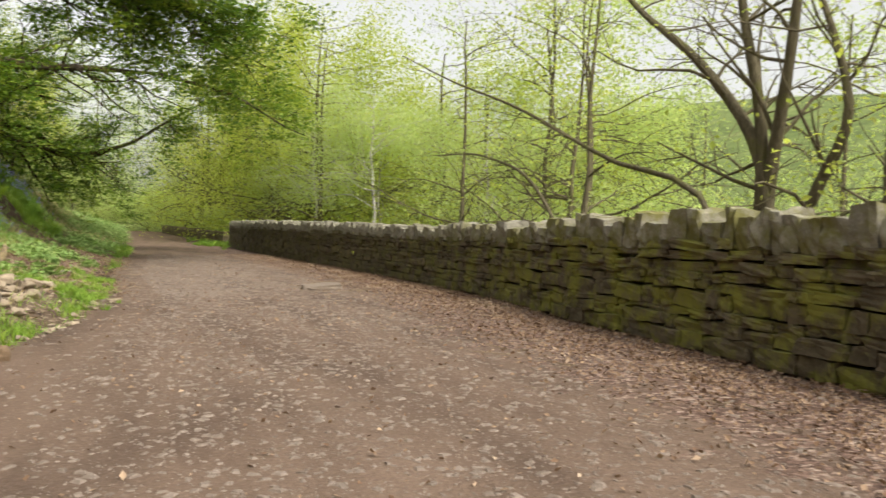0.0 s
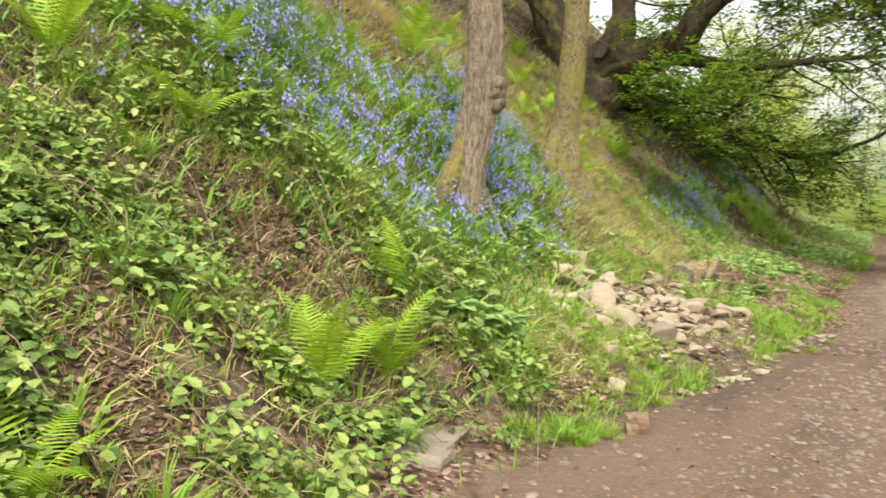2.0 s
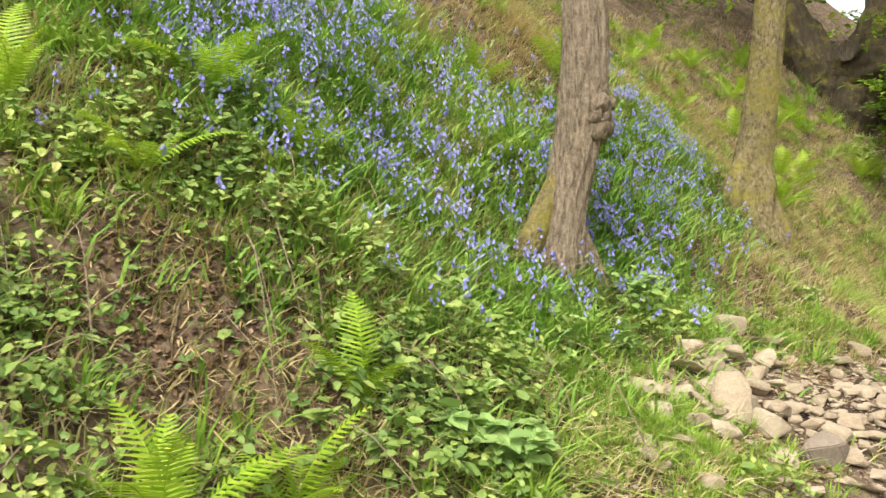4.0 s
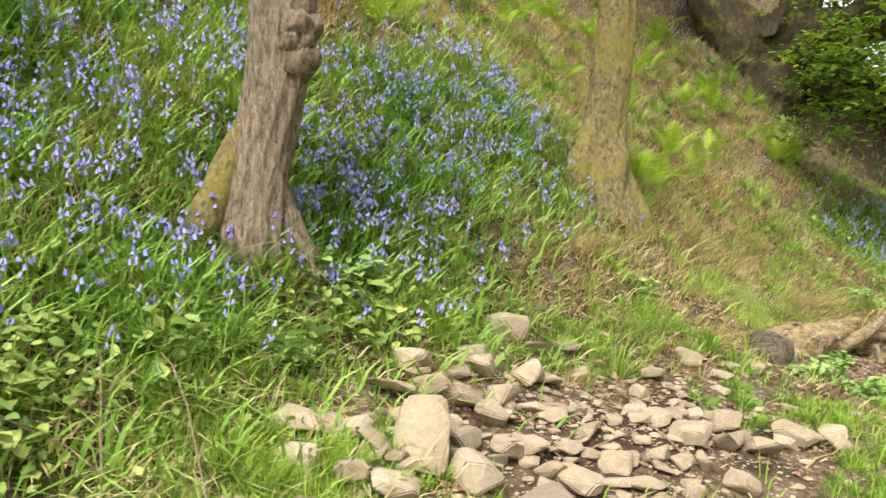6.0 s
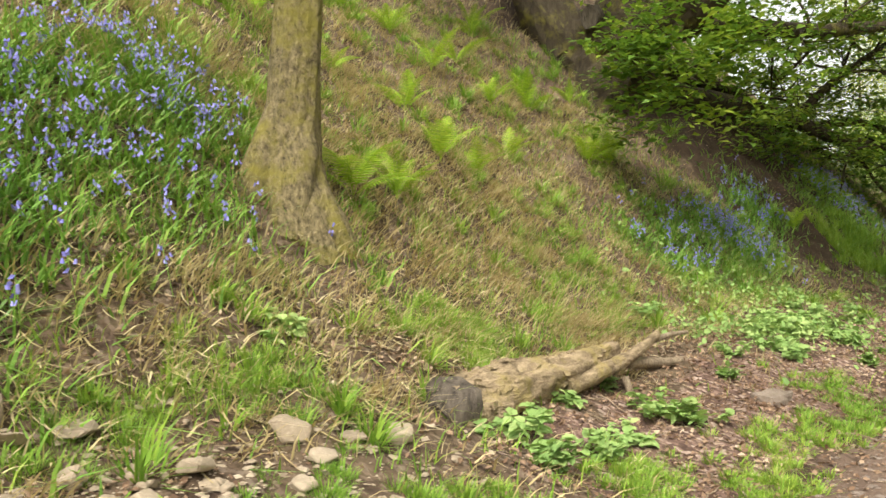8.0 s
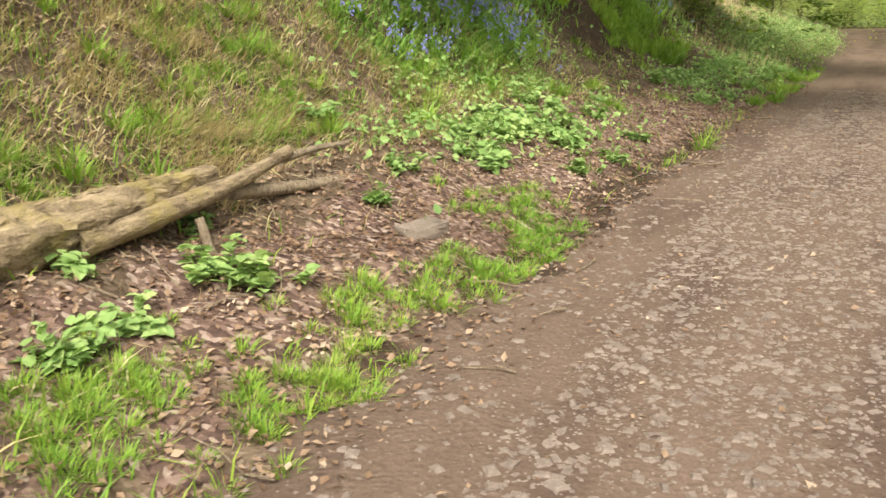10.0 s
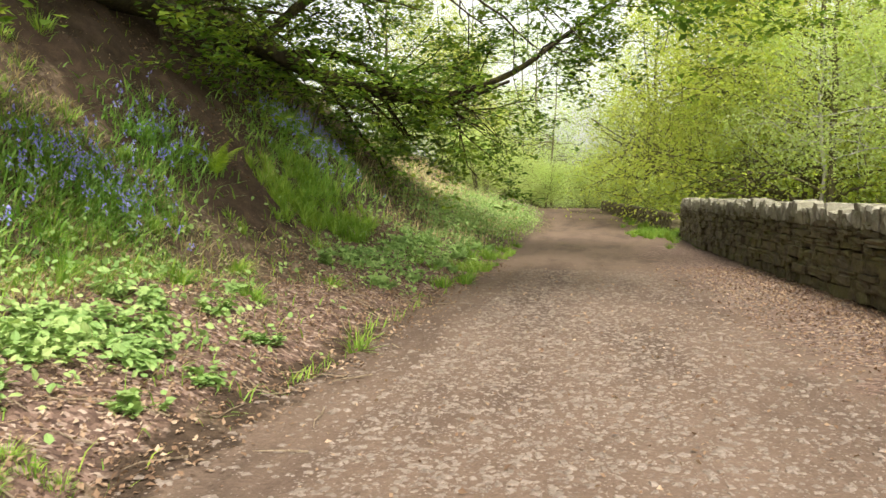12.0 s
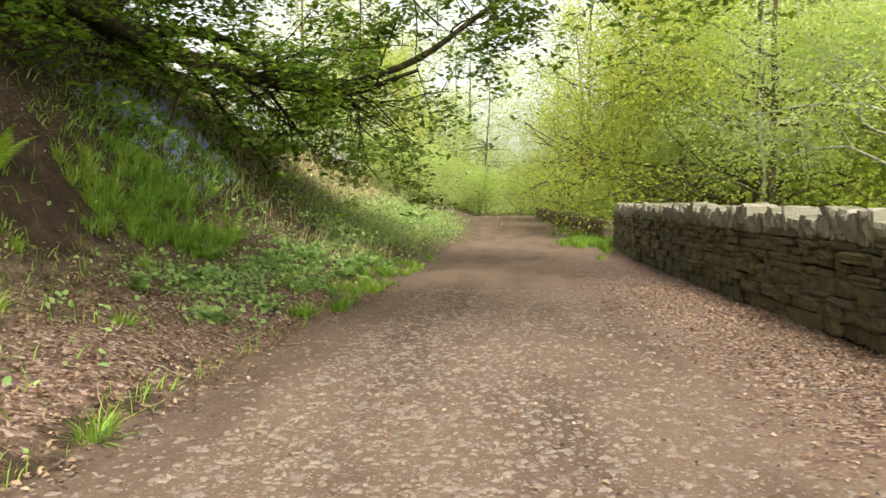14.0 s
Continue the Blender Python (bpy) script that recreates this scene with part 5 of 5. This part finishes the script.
HEAP_TOO = [(-1.24, 6.98, 0.17, 0.15), (-2.69, 7.12, 0.21, 0.1), (-1.31, 7.89, 0.3, 0.17), (-1.13, 8.06, 0.17, 0.12), (-2.18, 7.7, 0.17, 0.14), (-1.8, 7.09, 0.19, 0.13), (-1.36, 7.5, 0.21, 0.13), (-2.31, 5.66, 0.26, 0.2), (-2.38, 6.1, 0.24, 0.16), (-2.28, 8.34, 0.22, 0.14), (-1.24, 8.27, 0.2, 0.14), (-2.44, 7.26, 0.14, 0.1), (-2.06, 8.95, 0.2, 0.15), (-2.11, 5.11, 0.18, 0.12),
            (-1.99, 5.26, 0.22, 0.12), (-2.38, 5.25, 0.18, 0.1), (-2.69, 7.42, 0.2, 0.1), (-1.7, 5.45, 0.22, 0.14), (-1.5, 5.95, 0.2, 0.13), (-1.76, 6.06, 0.15, 0.14), (-2.55, 6.2, 0.2, 0.16), (-2.1, 6.5, 0.18, 0.12), (-1.95, 5.95, 0.2, 0.15)]
for x, y, w, h in HEAP + HEAP_TOO:
    stone(x, y, w * 0.98, h * 1.1)
for k in range(210):
    x, y = rng_s.normal(-1.98, 0.36), rng_s.normal(6.5, 1.05)
    if edge(y) - x > 0.25 and x > -2.9:
        w = 0.05 + 0.12 * rng_s.random() ** 1.6
        stone(x, y, w, w * rng_s.uniform(0.5, 0.9), "small pale stone chip on the bare earth")
for k in range(26):
    y = rng_s.uniform(4.6, 8.8)
    w = rng_s.uniform(0.06, 0.15)
    stone(float(edge(y)) - rng_s.uniform(-0.05, 0.22), y, w, w * 0.6, "pale stone at the edge of the lane")


def slab(x, y, w, d, h, turn, label, mat=M_RUBBLE, seed=1, name="stone_slab"):
    ob = tagged(new(name, rock_mesh(name, seed, mat, (w, d, h + 0.08), 0.16, 4, 0.72)), label, "stone")
    ob.matrix_basis = pose(x, y, float(gz(x, y)) + h * 0.5 - 0.04, 3, -2, turn)


slab(-2.06, 2.15, 0.55, 0.34, 0.05, 100, "flat grey-brown stone slab lying beside the lane", M_SLAB, seed=71)
slab(3.45, 11.2, 0.8, 0.42, 0.1, 25, "large flat slab lying on the lane", M_SLAB, seed=72)
slab(-1.27, 13.1, 0.34, 0.2, 0.06, 75, "flat grey-brown slab among the grass", M_SLAB, seed=73)
slab(-1.14, 3.24, 0.15, 0.13, 0.12, 20, "dark earthy clod at the lane's edge", M_EARTH_STONE, 77, "clod")
block = tagged(new("stone_block", shard_mesh("stone_block", 576, M_SLAB)), "grey-brown earth-stained block in the stone heap", "stone")
block.matrix_basis = pose(-1.6, 5.75, float(gz(-1.6, 5.75)) + 0.05, 8, -6, 65)
block.scale = (0.42, 0.22, 0.2)


tall = tagged(new("stone_block", shard_mesh("stone_block", 577, M_RUBBLE)), "long pale sandstone slab leaning in the stone heap", "stone")
tall.matrix_basis = pose(-2.08, 5.5, float(gz(-2.08, 5.5)) + 0.13, -30, 6, 46)
tall.scale = (0.27, 0.13, 0.4)


# ---- fallen log ----
def fallen_log():
    rng = np.random.default_rng(81)
    base = np.array([-2.25, 9.7, float(gz(-2.25, 9.7))])
    root = tagged(empty("fallen_log", pose(*base)), "rotten fallen log with mossy bark and broken branches", "log")
    body, end, limb_a, limb_b, snag = Soup(), Soup(), Soup(), Soup(), Soup()
    line = curve_through(np.array([(-2.28, 9.62, 0.53), (-2.3, 10.2, 0.56), (-2.32, 10.9, 0.57), (-2.36, 11.6, 0.60), (-2.42, 12.25, 0.63)]) - base, 70)
    rad = np.interp(np.linspace(0, 1, 70), [0, 0.12, 0.45, 0.8, 1], [0.2, 0.215, 0.18, 0.13, 0.085])
    tube(body, line, rad, 40, True, 0.0, rng)
    bark = body.v[0]
    ang = np.tile(np.arange(40) * 2 * np.pi / 40, 70)
    row = np.repeat(np.arange(70), 40) / 69.0
    lump = 1 + 0.08 * np.sin(3 * ang + 5 * row) + 0.06 * np.sin(5 * ang - 9 * row + 1)
    lump += np.array([0.22 * noise.noise(Vector(c * 5.0)) + 0.16 * noise.noise(Vector(c * (16.0, 9.0, 16.0))) + 0.08 * noise.noise(Vector(c * 34.0)) for c in bark + base])
    mid_line = np.repeat(line, 40, axis=0)
    body.v[0] = mid_line + (bark - mid_line) * lump[:, None]
    part("trunk", body.mesh("trunk", M_LOG, True), root)
    flakes = Soup()
    box = np.array([[-1, -1, 0], [1, -1, 0], [1, 1, 0], [-1, 1, 0], [-0.8, -0.7, 1], [0.8, -0.8, 1], [0.7, 0.7, 1], [-0.7, 0.8, 1]])
    sides = np.array([[4, 5, 6, 7], [0, 1, 5, 4], [1, 2, 6, 5], [2, 3, 7, 6], [3, 0, 4, 7]])
    for q in rng.integers(40 * 3, 40 * 62, 260):
        out = body.v[0][q] - mid_line[q]
        out = out / np.linalg.norm(out)
        if out[2] < -0.3:
            continue
        fwd = np.array([0.0, 1.0, 0.0]) + rng.normal(0, 0.12, 3)
        side = np.cross(fwd, out)
        v = box * (rng.uniform(0.008, 0.028), rng.uniform(0.02, 0.08), rng.uniform(0.006, 0.018)) * (1 + rng.normal(0, 0.18, (8, 3)))
        flakes.add(body.v[0][q] - 0.004 * out + v[:, :1] * side + v[:, 1:2] * fwd + v[:, 2:] * out, sides)
    tagged(part("bark", flakes.mesh("bark", M_LOG), root, "flaking mossy bark"), kind="stuff")
    tube(end, [line[0] + (0, -0.06, -0.03), line[0] + (0, 0.0, 0), line[0] + (0, 0.14, 0)], [0.13, 0.215, 0.22], 18, True, 0.1, rng)
    part("broken_end", end.mesh("broken_end", M_ROT_AND_SHADE, True), root, "dark rotten broken end")
    tube(limb_a, curve_through(np.array([(-2.2, 11.0, 0.50), (-2.2, 11.7, 0.55), (-2.24, 12.4, 0.62), (-2.3, 12.95, 0.71)]) - base, 16), np.linspace(0.085, 0.04, 16), 10, True, 0.06, rng)
    part("branch", limb_a.mesh("branch", M_LOG, True), root)
    tube(limb_b, curve_through(np.array([(-2.3, 12.9, 0.66), (-2.32, 13.3, 0.67), (-2.32, 13.75, 0.65)]) - base, 8), np.linspace(0.035, 0.02, 8), 8, True, 0.06, rng)
    part("branch", limb_b.mesh("branch", M_TWIG, True), root)
    tube(snag, curve_through(np.array([(-2.3, 12.3, 0.52), (-2.25, 13.2, 0.42), (-2.15, 14.1, 0.40), (-2.05, 14.9, 0.38)]) - base, 12), np.linspace(0.055, 0.02, 12), 8, True, 0.06, rng)
    part("branch", snag.mesh("branch", M_TWIG, True), root)
    prop = Soup()
    tube(prop, np.array([(-2.05, 11.75, 0.5), (-1.95, 11.75, 0.22)]) - base, [0.03, 0.035], 7, True)
    part("stub", prop.mesh("stub", M_TWIG, True), root)


fallen_log()


# ---- leaf litter, gravel and twigs ----
def ground_clutter():
    rng = np.random.default_rng(91)
    soup = Soup()

    def litter_w(x, y):
        s, r = edge(y) - x, wall_x(y) - x
        a = smoothstep(np.interp(y, [-5, 4, 14], [3.4, 3.0, 2.8]), 0.4, r) ** 1.5 * (r > 0.02)
        b = smoothstep(-0.5, 0.4, s) * smoothstep(3.0, 1.8, s) * smoothstep(8.6, 10.5, y)
        c = 0.55 * smoothstep(0, 0.3, s) * smoothstep(1.3, 0.7, s) * (y < 3.4) + (0.5 + 1.0 * smoothstep(6.0, 4.5, y)) * smoothstep(0.3, 1.0, s) * patchy(x, y, 2.2, 6.0) ** 2 + 0.45 * smoothstep(1.6, 2.4, s) * smoothstep(5.0, 7.0, y) * smoothstep(20, 18, y) * patchy(x, y, 3.3, 2.0) * (1 - bells_here(x, y))
        return np.clip(a + b + c + 0.035 * (r > 0.1) * (s < 0), 0, 1)

    x, y = pick(rng, 82000, -8, 6.2, -4, 28, lambda x, y: litter_w(x, y) * np.clip(1.3 - y / 40, 0.2, 1))
    bx, by = pick(rng, 15000, -6, -1.5, -2.5, 6, lambda x, y: (edge(y) - x > 0.3) * smoothstep(0.5, 0.72, patchy(x, y, 2.2, 6.0)) * (1 - 0.7 * bells_here(x, y)))
    ux, uy = pick(rng, 12000, -8, -2, 6, 20, lambda x, y: (edge(y) - x > 1.5) * patchy(1.6 * x, y, 2.7, 3.1) ** 3 * (1 - bells_here(x, y)))
    x, y = np.concatenate([x, bx, ux]), np.concatenate([y, by, uy])
    scatter_leaves(soup, rng, np.stack([x, y, gz(x, y) + 0.012], 1), np.array([0.0, 0.0, 0.008]), 0.044, 0.5)
    stuff("leaf_litter", soup, M_LITTER, "brown dead leaves strewn along the lane's edges", "leaves")
    # gravel: small flattened angular stones half sunk in the lane
    cube = np.array([[-1, -1, -1], [1, -1, -1], [1, 1, -1], [-1, 1, -1], [-1, -1, 1], [1, -1, 1], [1, 1, 1], [-1, 1, 1]]) * 0.5
    cf = np.array([[0, 1, 5, 4], [1, 2, 6, 5], [2, 3, 7, 6], [3, 0, 4, 7], [4, 5, 6, 7]])

    def pebbles(n, x0, x1, y0, y1, lo, hi, weight, mat, name, label):
        g = Soup()
        px, py = pick(rng, n, x0, x1, y0, y1, weight)
        n = len(px)
        sz = lo + (hi - lo) * rng.random(n) ** (6 if lo < 0.03 else 2.2)
        v = cube[None] * (1 + rng.normal(0, 0.22, (n, 8, 3)))
        v[:, 4:, :2] *= 0.55
        v = v * np.stack([sz * rng.uniform(0.7, 1.2, n), sz * rng.uniform(0.5, 1.0, n), sz * rng.uniform(0.14, 0.26, n)], 1)[:, None]
        a = rng.uniform(0, 6.28, n)
        c, s = np.cos(a)[:, None], np.sin(a)[:, None]
        v = np.stack([v[..., 0] * c - v[..., 1] * s, v[..., 0] * s + v[..., 1] * c, v[..., 2]], -1)
        v += np.stack([px, py, gz(px, py) + 0.002], 1)[:, None]
        g.add(v.reshape(-1, 3), (np.arange(n)[:, None, None] * 8 + cf[None]).reshape(-1, 4))
        stuff(name, g, mat, label, "stones")

    lane_w = lambda x, y: (edge(y) - x < 0.1) * (wall_x(y) - x > 0.1) * np.where(wall_x(y) - x < 2.2, 0.4, 1.0) * np.clip(0.25 + blob(x, y, 0.9, 15, 1.6, 7) + 0.4 * patchy(x, y, 1.1, 8), 0, 1) * np.where(edge(y) - x > -0.7, 0.35, 1)
    pebbles(66000, -1.8, 5.8, -4, 27, 0.012, 0.075, lane_w, M_GRAVEL, "gravel", "pale angular gravel pressed into the lane")
    pebbles(680, -0.6, 4.6, 3, 24, 0.03, 0.09, lambda x, y: (edge(y) - x < -0.5) * np.clip(0.06 + blob(x, y, 1.5, 13, 1.3, 5), 0, 1), M_GRAVEL, "lane_stones", "larger pale stones bedded in the lane")
    pebbles(4500, -3.0, -0.8, 3.8, 10, 0.015, 0.07, lambda x, y: np.clip(blob(x, y, -1.9, 6.8, 0.7, 1.6), 0, 1), M_RUBBLE, "stone_chips", "pale chips of stone round the heap")
    tw = Soup()
    for k in range(260):
        if k % 2:
            y = rng.uniform(9.5, 22)
            x = float(edge(y)) - rng.uniform(-0.5, 2.2)
        elif k % 4 == 0:
            y = rng.uniform(-2, 16)
            x = rng.uniform(3, 5.9)
        else:
            y = rng.uniform(0, 9)
            x = float(edge(y)) - rng.uniform(0.2, 3)
        a, ln = rng.uniform(0, 6.28), rng.uniform(0.1, 0.5)
        pts = [(x + math.cos(a) * ln * f + rng.normal(0, 0.008), y + math.sin(a) * ln * f + rng.normal(0, 0.008)) for f in (-0.5, -0.15, 0.2, 0.5)]
        pts = [(q[0], q[1], float(gz(q[0], q[1])) + 0.012 + 0.02 * rng.random()) for q in pts]
        tube(tw, pts, np.linspace(0.007, 0.003, 4), 5, False)
    stuff("twigs", tw, M_TWIG, "thin dry twigs scattered on the ground", "twigs")


ground_clutter()
